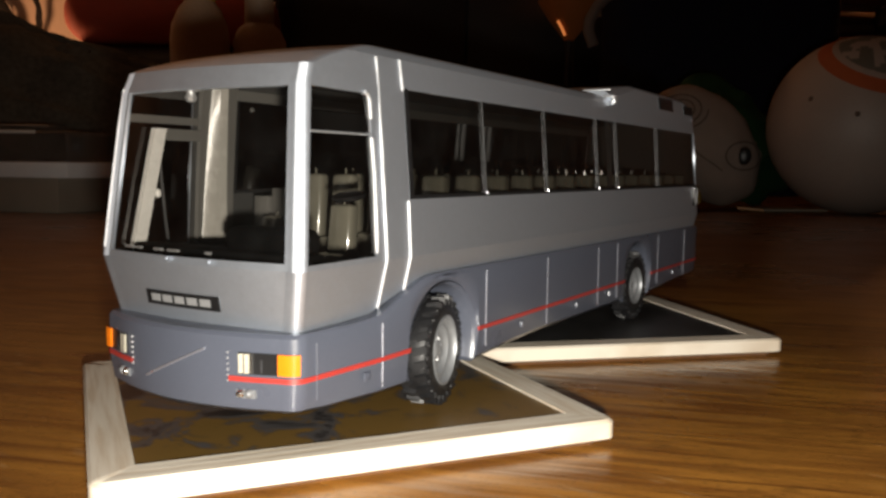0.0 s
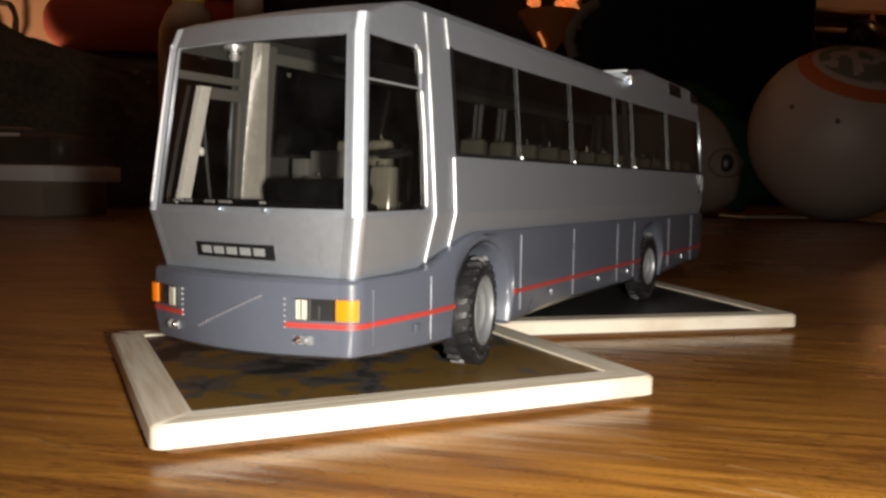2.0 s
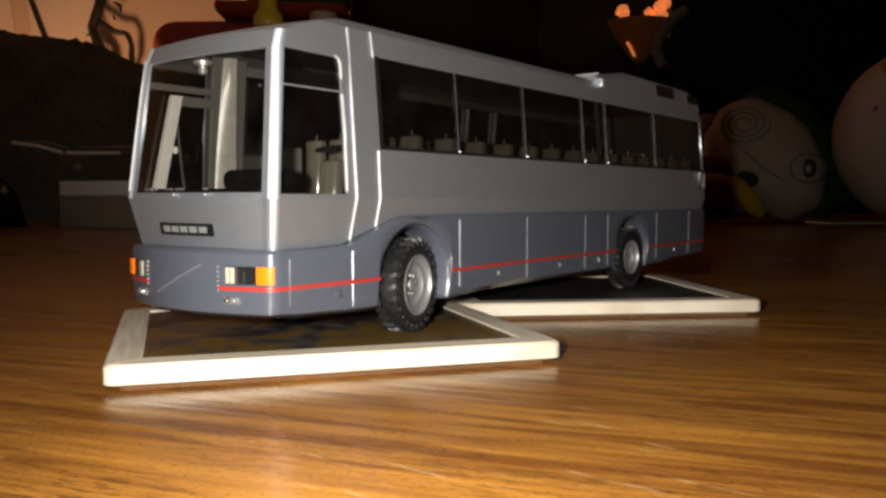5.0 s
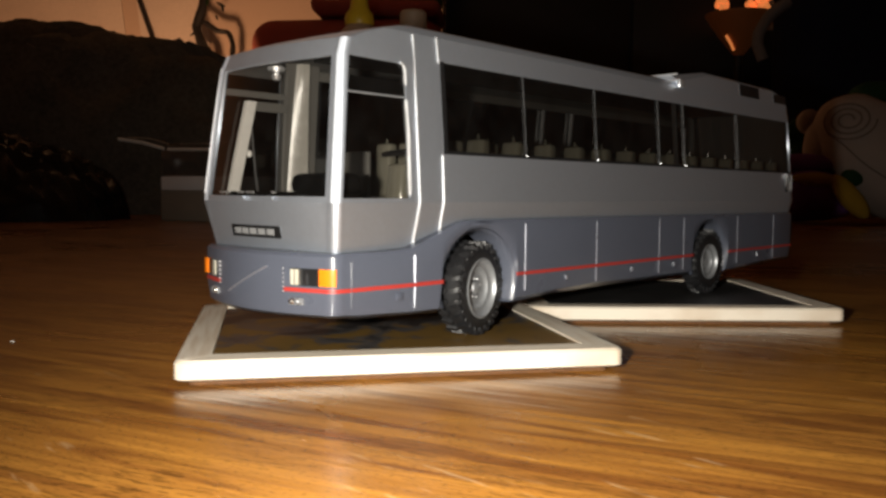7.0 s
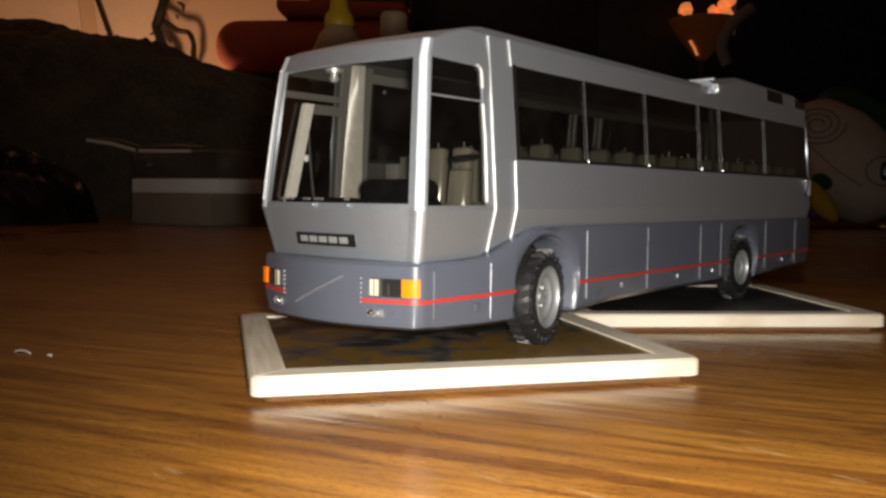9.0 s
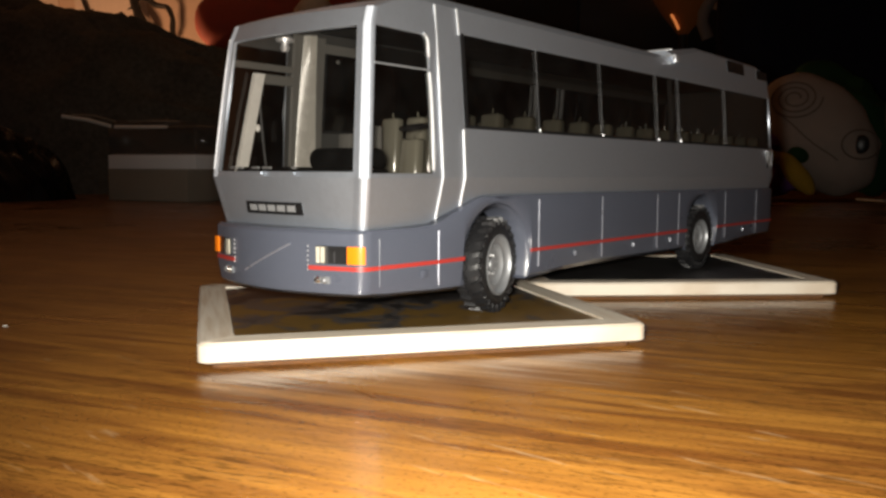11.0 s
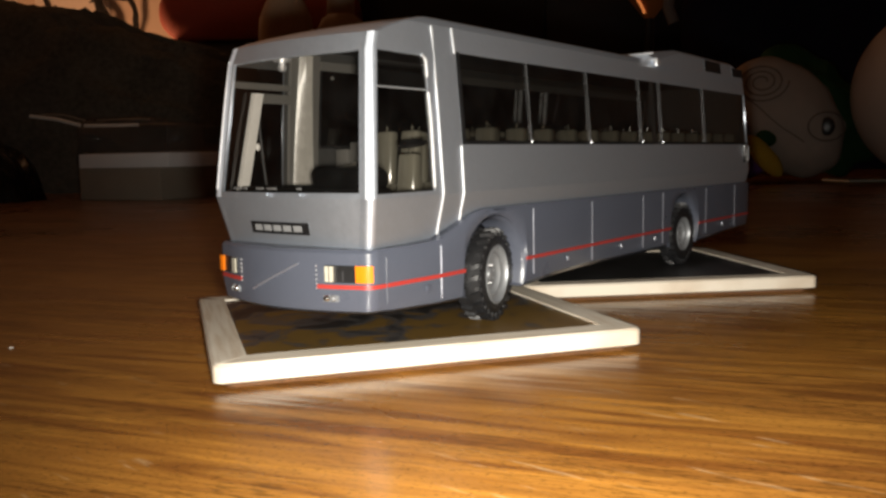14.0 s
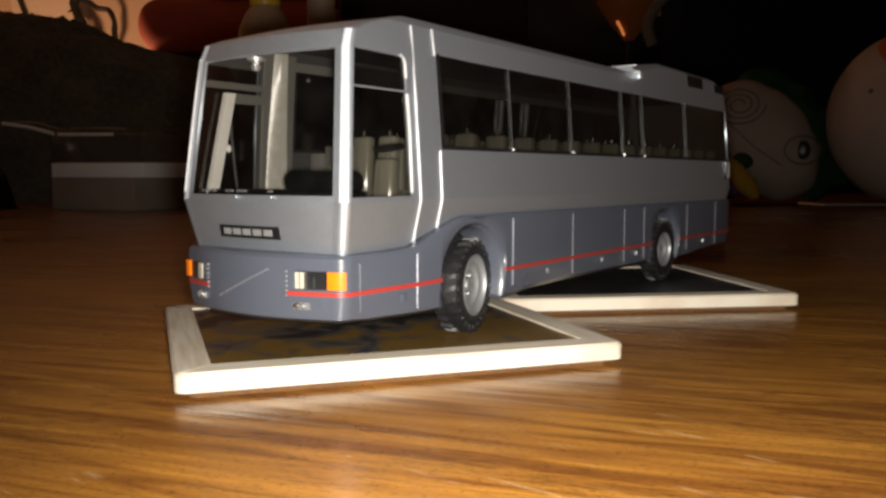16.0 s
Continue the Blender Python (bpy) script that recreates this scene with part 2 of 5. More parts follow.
BLUE_RIB = material("blue_grey_rib", (0.50, 0.52, 0.60), 0.30, 0.75, 200, 0.08, 0, 0.4)
RED = material("red_stripe", (0.33, 0.032, 0.025), 0.4, 0, 400, 0.1)
BLACK = material("black_plastic", (0.007, 0.007, 0.0075), 0.4, 0, 200, 0.2, 0.05)
MATT = material("matt_black", (0.002, 0.002, 0.002), 0.8, 0, 200, 0.2, spec=0.06)
RUBBER = material("tyre_rubber", (0.009, 0.009, 0.010), 0.46, 0, 300, 0.25, 0.15)
RIM = material("rim_silver", (0.30, 0.31, 0.325), 0.42, 0.6, 300, 0.08)
DIVIDER = material("dull_silver_divider", (0.085, 0.085, 0.087), 0.40, 0.6, 300, 0.25)
HUB = material("dark_hub", (0.07, 0.07, 0.075), 0.35, 0.5, 300, 0.2)
CHROME = material("chrome", (0.85, 0.85, 0.82), 0.24, 1.0, 300, 0.06)
LENS = material("clear_lamp_lens", (0.70, 0.66, 0.54), 0.2, 0.35, 500, 0.2, 0, 0.6)
AMBER = material("amber_lens", (0.80, 0.19, 0.008), 0.22, 0, 600, 0.08, 0, 0.6)
BADGE = material("badge_black", (0.004, 0.004, 0.0045), 0.5, 0, 300, 0.1)
TRIM_WHITE = material("pale_paint", (0.75, 0.72, 0.66), 0.6, 0, 400, 0.1)
WHITE_INK = material("white_ink", (0.18, 0.182, 0.185), 0.5, 0, 500, 0.1)
SEAT = material("cream_seat_plastic", (0.125, 0.119, 0.095), 0.20, 0, 120, 0.16, 0.03, 1.0)
INNER = material("dark_grey_inside", (0.03, 0.03, 0.029), 0.6, 0, 100, 0.1, 0.05)
LINER = material("grey_interior", (0.088, 0.085, 0.079), 0.4, 0, 100, 0.1, 0.05)
COVER = material("cream_interior", (0.52, 0.505, 0.48), 0.35, 0, 160, 0.22, 0.08)
# tone of the pillar's torch-facing facet, its light put into the colour
PILLAR_LIT = material("pillar_lit_facet", (0.235, 0.225, 0.205), 0.28, 0, 160, 0.25, 0.10)
GLASS = glass_material("window_glass", (0.56, 0.54, 0.51), 1.0, 0.003)
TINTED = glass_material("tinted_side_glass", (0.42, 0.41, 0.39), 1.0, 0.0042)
# far side's glass, darkened to dim the room seen through the bus
FAR_GLASS = glass_material("darkened_far_glass", (0.20, 0.20, 0.20))
ACRYLIC = glass_material("clear_acrylic", (0.84, 0.84, 0.84), 1.0, 0.05)
PINE = wood_material("pale_planed_wood", (0.64, 0.575, 0.48), (0.76, 0.69, 0.58), 420, 0.6, 0.0, bump=0.3, pores=0.80)
PINE_CROSS = wood_material("pale_planed_wood_cross", (0.64, 0.575, 0.48), (0.74, 0.67, 0.56), 420, 0.6, 0.0, angle=radians(90), bump=0.25, pores=0.84)
CORK = material("brown_cork", (0.11, 0.048, 0.016), 0.9, 0, 300, 0.45, 0.6, 0, 2200)
PICTURE_A = blotch_material("brown_print", (0.155, 0.090, 0.024), (0.085, 0.078, 0.077), (0.024, 0.021, 0.020), 66, 0.32, 3.0)
PICTURE_B = blotch_material("slate_print", (0.035, 0.034, 0.035), (0.03, 0.028, 0.027), (0.016, 0.015, 0.015), 30, 0.42)
OAK = oak_material("varnished_oak", (0.140, 0.051, 0.010), (0.305, 0.132, 0.022), radians(23))
CLOTH = material("black_fleece", (0.105, 0.092, 0.072), 0.95, 0, 14, 0.45, 0.9, 0, 130, 0.2)
BAG = material("black_film", (0.006, 0.006, 0.006), 0.28, 0, 20, 0.3, 0.3, 0, 45, 0.5)
WALL = material("peach_wall", (0.62, 0.48, 0.38), 0.8, 0, 3, 0.06, 0.1, 0, 120)
CEIL = material("ceiling_paint", (0.6, 0.55, 0.5), 0.85, 0, 3, 0.05, 0.1, 0, 120)
CARPET = material("dark_carpet", (0.05, 0.035, 0.025), 0.95, 0, 20, 0.3, 0.6, 0, 400)
DARK = material("dark_lacquer", (0.012, 0.011, 0.012), 0.55, 0, 12, 0.3, 0.1)
NAVY = material("navy_fabric", (0.010, 0.012, 0.026), 0.9, 0, 20, 0.3, 0.6, 0, 500, 0.2)
LIT_EDGE = material("armchair_lit_edge", (0.17, 0.15, 0.14), 0.9, 0, 20, 0.2, 0.5, 0, 400)
CARD = material("grey_card", (0.29, 0.245, 0.19), 0.7, 0, 40, 0.08, 0.1)
LID = material("pale_lid_card", (0.86, 0.86, 0.86), 0.55, 0, 40, 0.06, 0.05)
PAPER = material("poster_paper", (0.72, 0.62, 0.54), 0.7, 0, 6, 0.08)
RED_CLOTH = material("dark_red_cloth", (0.30, 0.055, 0.036), 0.85, 0, 20, 0.2, 0.5, 0, 300)
GREEN_CLOTH = material("olive_cloth", (0.060, 0.095, 0.012), 0.85, 0, 20, 0.2, 0.5, 0, 300)
CREAM = material("cream_plastic", (0.42, 0.29, 0.19), 0.45, 0, 25, 0.08)
BROWN_PLASTIC = material("brown_plastic", (0.46, 0.31, 0.20), 0.35, 0, 25, 0.12)
YELLOW = material("yellow_cap", (0.72, 0.46, 0.03), 0.4, 0, 40, 0.1)
SHELF_WOOD = wood_material("brown_shelf_wood", (0.16, 0.075, 0.030), (0.30, 0.15, 0.06), 60, 0.5, 0.1)
COPPER = glow_material("lit_amber_shade", (0.26, 0.075, 0.015), 0.035)
SHADE = glow_material("lit_peach_shade", (0.8, 0.33, 0.12), 0.13)
EMBER = glow_material("glowing_salt_stone", (1.0, 0.30, 0.08), 0.6)
PLUSH_WHITE = material("white_plush", (0.25, 0.195, 0.16), 0.95, 0, 60, 0.1, 0.8, 0, 900, 0.2)
PLUSH_GREEN = material("green_plush", (0.008, 0.030, 0.007), 0.95, 0, 60, 0.25, 0.8, 0, 900, 0.2)
PLUSH_PURPLE = material("purple_plush", (0.13, 0.045, 0.17), 0.95, 0, 60, 0.2, 0.8, 0, 900, 0.2)
PLUSH_YELLOW = material("yellow_plush", (0.25, 0.15, 0.012), 0.95, 0, 60, 0.2, 0.8, 0, 900, 0.2)
STITCH = material("dark_stitching", (0.11, 0.075, 0.055), 0.9, 0, 60, 0.2)
BALL_WHITE = material("off_white_ball", (0.30, 0.245, 0.21), 0.5, 0, 20, 0.06)
BALL_ORANGE = material("orange_ring", (0.33, 0.075, 0.022), 0.5, 0, 20, 0.1)
BALL_GREY = material("grey_panel", (0.11, 0.105, 0.088), 0.5, 0, 20, 0.1)


# ---- mesh helpers ----
def mesh_of(name, bm, mats, smooth=True, sharp=38):
    bmesh.ops.recalc_face_normals(bm, faces=bm.faces[:])
    me = bpy.data.meshes.new(name)
    bm.to_mesh(me)
    bm.free()
    for m in mats if isinstance(mats, (list, tuple)) else [mats]:
        me.materials.append(m)
    if smooth:
        me.polygons.foreach_set("use_smooth", [True] * len(me.polygons))
        if sharp:
            me.set_sharp_from_angle(angle=radians(sharp))
    return me


def part(name, bm, mat, parent, label="", smooth=True, sharp=38):
    """One mesh object under a thing or under a part."""
    ob = new(name, mesh_of(name, bm, mat, smooth, sharp))
    ob.parent = parent
    return tagged(ob, label)


def thing(name, bm, mat, label, category, place=None, group="", kind="", smooth=True):
    ob = new(name, mesh_of(name, bm, mat, smooth))
    if place is not None:
        ob.matrix_world = place
    return tagged(ob, label, category, group, kind)


def base_of(name, label, category, place, group=""):
    ob = new(name)
    ob.empty_display_size = 0.01
    ob.matrix_world = place
    return tagged(ob, label, category, group)


def box(bm, lo, hi, bevel=0.0, seg=2):
    """A box from corner to corner with rounded edges."""
    size = [b - a for a, b in zip(lo, hi)]
    mid = [(a + b) / 2 for a, b in zip(lo, hi)]
    made = bmesh.ops.create_cube(bm, size=1.0, matrix=Matrix.Translation(mid) @ Matrix.Diagonal((*size, 1)))
    if bevel:
        edges = list({e for v in made["verts"] for e in v.link_edges})
        bmesh.ops.bevel(bm, geom=edges, offset=bevel, segments=seg, profile=0.5, affect="EDGES")
    return bm


def lathe(bm, profile, n=32, m=Matrix.Identity(4), closed=False):
    """Turn (radius, height) points round the z axis."""
    rings = []
    for r, h in profile:
        if r < 1e-7:
            rings.append([bm.verts.new(m @ Vector((0, 0, h)))])
        else:
            rings.append([bm.verts.new(m @ Vector((r * math.cos(2 * math.pi * k / n), r * math.sin(2 * math.pi * k / n), h))) for k in range(n)])
    for a, b in zip(rings, rings[1:] + (rings[:1] if closed else [])):
        for k in range(n):
            q = [a[k % len(a)], a[(k + 1) % len(a)], b[(k + 1) % len(b)], b[k % len(b)]]
            q = list(dict.fromkeys(q))
            if len(q) > 2:
                bm.faces.new(q)
    return bm


def tube(bm, pts, r, n=8):
    """A round bar through points, closed at its ends."""
    pts = [Vector(p) for p in pts]
    rings = []
    for i, p in enumerate(pts):
        d = (pts[min(i + 1, len(pts) - 1)] - pts[max(i - 1, 0)]).normalized()
        s = d.orthogonal().normalized() if i == 0 else (s - d * s.dot(d)).normalized()
        t = d.cross(s)
        rings.append([bm.verts.new(p + r * (math.cos(2 * math.pi * k / n) * s + math.sin(2 * math.pi * k / n) * t)) for k in range(n)])
    for a, b in zip(rings, rings[1:]):
        for k in range(n):
            bm.faces.new((a[k], a[(k + 1) % n], b[(k + 1) % n], b[k]))
    bm.faces.new(rings[0])
    bm.faces.new(rings[-1])
    return bm


def pl(x, rows):
    """Straight lines through rows of (x, y)."""
    if x <= rows[0][0]:
        return rows[0][1]
    for (a, b), (c, d) in zip(rows, rows[1:]):
        if x <= c:
            return b + (d - b) * (x - a) / (c - a)
    return rows[-1][1]


def slab(bm, outline, z0, z1, m=Matrix.Identity(4)):
    """A plate of that outline (x, y) between two heights."""
    lo = [bm.verts.new(m @ Vector((x, y, z0))) for x, y in outline]
    hi = [bm.verts.new(m @ Vector((x, y, z1))) for x, y in outline]
    n = len(lo)
    bm.faces.new(lo[::-1])
    bm.faces.new(hi)
    for k in range(n):
        bm.faces.new((lo[k], lo[(k + 1) % n], hi[(k + 1) % n], hi[k]))
    return bm


# ---- the room ----
def room_box(name, lo, hi, mat, label, category, kind="", bevel=0.0):
    return thing(name, box(bmesh.new(), lo, hi, bevel), mat, label, category, ROOM, kind=kind)


FLOOR = -0.74
room_box("floor", (-2.6, -2.2, FLOOR - 0.1), (2.6, 3.3, FLOOR), CARPET, "dark brown carpeted floor", "floor", "structure")
room_box("ceiling", (-2.6, -2.2, 1.75), (2.6, 3.3, 1.85), CEIL, "plain painted ceiling", "ceiling", "structure")
room_box("wall_north", (-2.6, 3.2, FLOOR), (2.6, 3.3, 1.75), WALL, "peach wall in warm lamp light", "wall", "structure")
room_box("wall_south", (-2.6, -2.3, FLOOR), (2.6, -2.2, 1.75), WALL, "plain peach wall", "wall", "structure")
room_box("wall_west", (-2.7, -2.2, FLOOR), (-2.6, 3.2, 1.75), WALL, "plain peach wall in lamp light", "wall", "structure")
room_box("wall_east", (2.6, -2.2, FLOOR), (2.7, 3.2, 1.75), WALL, "plain peach wall", "wall", "structure")

# table
table = base_of("table", "varnished brown oak table with a glossy worn top", "table", ROOM @ Matrix.Translation((0, 0.55, FLOOR)))
part("tabletop", box(bmesh.new(), (-1.35, -0.85, -FLOOR - 0.035), (1.35, 1.40, -FLOOR), 0.006, 3), OAK, table)
for sx in (-1.25, 1.25):
    for sy in (-0.75, 1.30):
        part("leg", box(bmesh.new(), (sx - 0.035, sy - 0.035, 0), (sx + 0.035, sy + 0.035, -FLOOR - 0.035), 0.006), OAK, table)


# ---- coasters ----
def rounded_square(half, r, n=5, deep=None):
    deep = deep or half
    pts = []
    for k, (cx, cy) in enumerate(((1, 1), (-1, 1), (-1, -1), (1, -1))):
        for i in range(n + 1):
            a = math.pi / 2 * (k + i / n)
            pts.append((cx * (half - r) + r * math.cos(a), cy * (deep - r) + r * math.sin(a)))
    return pts


def coaster(centre, degrees, picture, label):
    """Square tile with a raised pale wood frame round a printed panel."""
    ob = base_of("coaster", label, "coaster", pose(centre[0], centre[1], 0, 0, 0, degrees), "coasters under the bus")
    half, deep, rim = 0.0510, 0.0470, 0.0076
    bm = bmesh.new()
    outer, hole = rounded_square(half, 0.0022, 5, deep), rounded_square(half - rim, 0.0004, 5, deep - rim)
    levels = [(outer, 0.0012, 0.0007), (outer, 0.0, 0.0013), (outer, 0.0, 0.0047), (outer, 0.0006, 0.0053), (hole, 0.0, 0.0053), (hole, 0.0, 0.0046)]
    rings = []
    for shape, inset, z in levels:
        f = 1 - inset / half
        rings.append([bm.verts.new((x * f, y * f, z)) for x, y in shape])
    n = len(outer)
    for a, b in zip(rings, rings[1:]):
        for k in range(n):
            bm.faces.new((a[k], a[(k + 1) % n], b[(k + 1) % n], b[k]))
    bm.faces.new(rings[0][::-1])
    for f in bm.faces:
        c = f.calc_center_median()
        f.material_index = int(half - abs(c.x) < deep - abs(c.y))     # the grain follows each side
    part("frame", bm, [PINE, PINE_CROSS], ob, "pale bare wood frame")
    part("picture", slab(bmesh.new(), rounded_square(half - rim - 0.0001, 0.0004, 5, deep - rim - 0.0001), 0.0030, 0.0049), picture, ob, "glossy dark printed panel", False)
    part("backing", slab(bmesh.new(), rounded_square(half - 0.0028, 0.0018, 5, deep - 0.0028), TABLE, 0.0009), CORK, ob, "thin brown cork backing")
    return ob


coaster((-0.1258, 0.1540), 54.3, PICTURE_A, "square coaster with pale wood frame and brown print")
coaster((-0.1127, 0.2793), 43.3, PICTURE_B, "square coaster with pale wood frame and slate-dark print")

# ---- the bus ----
TOP = 0.0053                       # height of the coaster frames
XC, YF = -0.1199, 0.104            # the middle of the bus and its foremost line
bus = base_of("model_bus", "silver and blue-grey toy coach with red stripe on coasters", "toy bus", pose(XC, YF, TOP - 0.00045))


def B(u, y, z):
    """From the bus's middle, the table's y and the height over the table to the bus's own axes."""
    return Vector((u, y - YF, z - TOP))


S_HALF = [(0.0285, 0.0234), (0.0395, 0.0260), (0.0515, 0.0254), (0.0730, 0.0237), (0.0789, 0.0229), (0.0806, 0.0215), (0.0816, 0.0188), (0.0822, 0.0130)]
S_FRONT = [(0.0285, 0.1098), (0.0395, 0.1078), (0.0715, 0.1115), (0.0754, 0.1130), (0.0775, 0.1185), (0.0796, 0.1265), (0.0811, 0.1335), (0.0818, 0.1410), (0.0822, 0.1500)]
S_REAR = [(0.0135, 0.3680), (0.040, 0.3710), (0.0785, 0.3675), (0.0815, 0.3630)]
SIDE_Y = [0.1325, 0.1348, 0.1434, 0.1445, 0.1600, 0.1770, 0.2130, 0.2520, 0.2700, 0.3145, 0.3630, 0.3650]


def waist(y):
    """Height of the line between silver and blue."""
    return pl(y, [(0.1300, 0.0288), (0.1340, 0.0293), (0.1490, 0.0348), (0.1530, 0.0354), (0.3700, 0.0346)])


CORNER, BOW = 0.0028, 0.0028       # width of the slanted corner posts of the cab, and how far its front bends back
NOSE = 0.0013                      # how much the lower body narrows towards its front corners


def side_half(half, y):
    return half - NOSE * min(1, max(0, (0.1330 - y) / 0.0200))


def outline(half, front, bow, r, rear, column, sides, chamfer=True):
    """The point of the plan's right half: from the front's middle round the corner, along the side, to the rear's middle."""
    a = [0, 0.25, 0.5, 0.75, 0.972, 1.0]
    n_arc = 4
    full = half
    if not chamfer:
        half = half - NOSE
    flat = half - r
    deep = r * 0.54 if chamfer else r
    yk = front + bow * (flat / half) ** 2
    if column < len(a):
        u = flat * a[column]
        return u, front + bow * (u / half) ** 2
    column -= len(a)
    if column < n_arc:
        if chamfer:
            f = (column + 1) / n_arc
            swell = 0.26 * r * math.sin(math.pi * f)
            return flat + r * f + swell * 0.6, yk + deep * f - swell * 0.8
        t = math.radians(-90 + 90 * (column + 1) / n_arc)
        return flat + r * math.cos(t), yk + r + r * math.sin(t)
    column -= n_arc
    if column == 0:
        return half, yk + deep + 0.0004
    column -= 1
    if column < len(sides):
        y = max(sides[column], yk + deep + 0.0012 + 0.0006 * column)
        return side_half(full, y) if not chamfer else half, y
    half = full
    column -= len(sides)
    if column < 3:
        t = math.radians(90 * (column + 1) / 3)
        return half - 0.004 + 0.004 * math.cos(t), rear - 0.004 + 0.004 * math.sin(t)
    return (half - 0.004) * (1 - (column - 2) / 2), rear


N_FRONT, N_ARC = 6, 4
FIRST = N_FRONT + N_ARC            # the column at the side window's front edge


def shell(columns, level, sides, half_f, front_f, bow, r, rear_f, skip, offset=0.0, rows=None, chamfer=True):
    """Rings of the plan at many heights, joined into a skin. level(row, column) gives the height; skip leaves openings."""
    bm = bmesh.new()
    grid = {}
    for row in range(rows):
        for c in range(columns):
            z = level(row, c)
            u, y = outline(half_f(row, z) + offset, front_f(row, z) - offset, bow, r, rear_f(z) + offset, c, sides, chamfer)
            grid[row, c, 1] = bm.verts.new(B(u, y, z))
            grid[row, c, -1] = grid[row, c, 1] if u < 1e-6 else bm.verts.new(B(-u, y, z))
    for row in range(rows - 1):
        for c in range(columns - 1):
            for s in (1, -1):
                if skip(row, c, s):
                    continue
                q = [grid[row, c, s], grid[row, c + 1, s], grid[row + 1, c + 1, s], grid[row + 1, c, s]]
                q = list(dict.fromkeys(q))
                if len(q) > 2:
                    bm.faces.new(q if s > 0 else q[::-1])
    return bm, grid


S_COLS = FIRST + 1 + len(SIDE_Y) + 3 + 2
W_LEFT, W_RIGHT = FIRST + 1 + 3, FIRST + 1 + 11        # the side glazing from the pillar to the rear post
CAB_LEFT, CAB_RIGHT = FIRST, FIRST + 1


def glass_low(c):
    return 0.0408 if c < N_FRONT else 0.0405 if c <= FIRST + 2 else 0.0516


def glass_high(c):
    return 0.0714 if c < N_FRONT else 0.0714 if c <= FIRST + 2 else 0.0731


def silver_level(row, c):
    y = 0.12 if c <= FIRST else SIDE_Y[min(c - FIRST - 1, len(SIDE_Y) - 1)]
    return [waist(y) - 0.0006, 0.0395, glass_low(c), glass_high(c), 0.0754, 0.0770, 0.0789, 0.0799, 0.0806, 0.0811, 0.0816, 0.0820][row]


def silver_skip(row, c, s):
    return row == 2 and (c < N_FRONT - 2 or CAB_LEFT <= c < CAB_RIGHT or W_LEFT <= c < W_RIGHT)


def s_half(row, z):
    return pl(z, S_HALF)


def s_front(row, z):
    return pl(z, S_FRONT)


def s_rear(z):
    return pl(z, S_REAR)


bm, grid = shell(S_COLS, silver_level, SIDE_Y, s_half, s_front, BOW, CORNER, s_rear, silver_skip, rows=12)
top = bm.verts.new(B(0, 0.25, 0.0824))
for c in range(S_COLS - 1):
    for s in (1, -1):
        q = list(dict.fromkeys([grid[11, c, s], grid[11, c + 1, s], top]))
        if len(q) == 3:
            bm.faces.new(q if s > 0 else q[::-1])
crease = {1: S_COLS, 4: FIRST + 1, 6: S_COLS}          # body lines that are creased, and how far round
for row, last in crease.items():
    for c in range(last - 1):
        for s in (1, -1):
            e = bm.edges.get((grid[row, c, s], grid[row, c + 1, s])) if grid[row, c, s] is not grid[row, c + 1, s] else None
            if e:
                e.smooth = False
for e in bm.edges:
    if e.is_boundary:
        e.smooth = False
# corner post faces that get the painted highlight
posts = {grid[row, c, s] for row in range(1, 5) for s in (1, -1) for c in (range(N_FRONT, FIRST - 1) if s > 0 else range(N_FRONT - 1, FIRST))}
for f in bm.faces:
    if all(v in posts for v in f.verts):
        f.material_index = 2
body = part("body", bm, [SILVER, INNER, SILVER_GLINT], bus, "silver upper body shell", True, None)
thick = body.modifiers.new("thickness", "SOLIDIFY")
thick.thickness, thick.offset = 0.0007, -1
thick.material_offset = 1
# chassis floor and inner floor
part("floor_pan", box(bmesh.new(), B(-0.0160, 0.1240, 0.0118), B(0.0160, 0.3640, 0.0190), 0.0008), BLACK, bus)
# unseen black boxes added to keep the space under the bus dark
for y0, y1, low in ((0.1200, 0.1425, 0.0150), (0.1740, 0.2735, 0.0132), (0.3040, 0.3640, 0.0145)):
    part("under_shade_box", box(bmesh.new(), B(-0.0230, y0, low), B(0.0230, y1, 0.0170), 0.0006), BLACK, bus)
part("cabin_floor", box(bmesh.new(), B(-0.0236, 0.1180, 0.0338), B(0.0236, 0.3640, 0.0345)), BLACK, bus)
part("ceiling_liner", box(bmesh.new(), B(-0.0210, 0.1420, 0.0770), B(0.0210, 0.3620, 0.0778)), BLACK, bus)

# ---- lower body ----
ARCHES = [(0.1578, 0.0184, 0.0146), (0.2885, 0.0182, 0.0143)]
low_sides = [0.1180, 0.1250, 0.1330]
for yc, zc, r in ARCHES:
    low_sides += [yc - r - 0.0003]
    low_sides += [yc - r * math.cos(math.pi * k / 16) for k in range(17)]
    low_sides += [yc + r + 0.0003]
    if yc < 0.2:
        low_sides += [0.19, 0.21, 0.23, 0.25]
low_sides += [0.33, 0.345, 0.3640]
L_COLS = FIRST + 1 + len(low_sides) + 3 + 2


def low_edge(c):
    if c <= FIRST:
        return 0.0142
    k = c - FIRST - 1
    if k >= len(low_sides):
        return 0.0140
    y = low_sides[k]
    for yc, zc, r in ARCHES:
        if abs(y - yc) <= r + 1e-6:
            return zc + math.sqrt(max(0, r * r - (y - yc) ** 2))
    return pl(y, [(0.12, 0.0138), (0.143, 0.0128), (0.1725, 0.0126), (0.20, 0.0140), (0.25, 0.0136), (0.31, 0.0132), (0.36, 0.0145)])


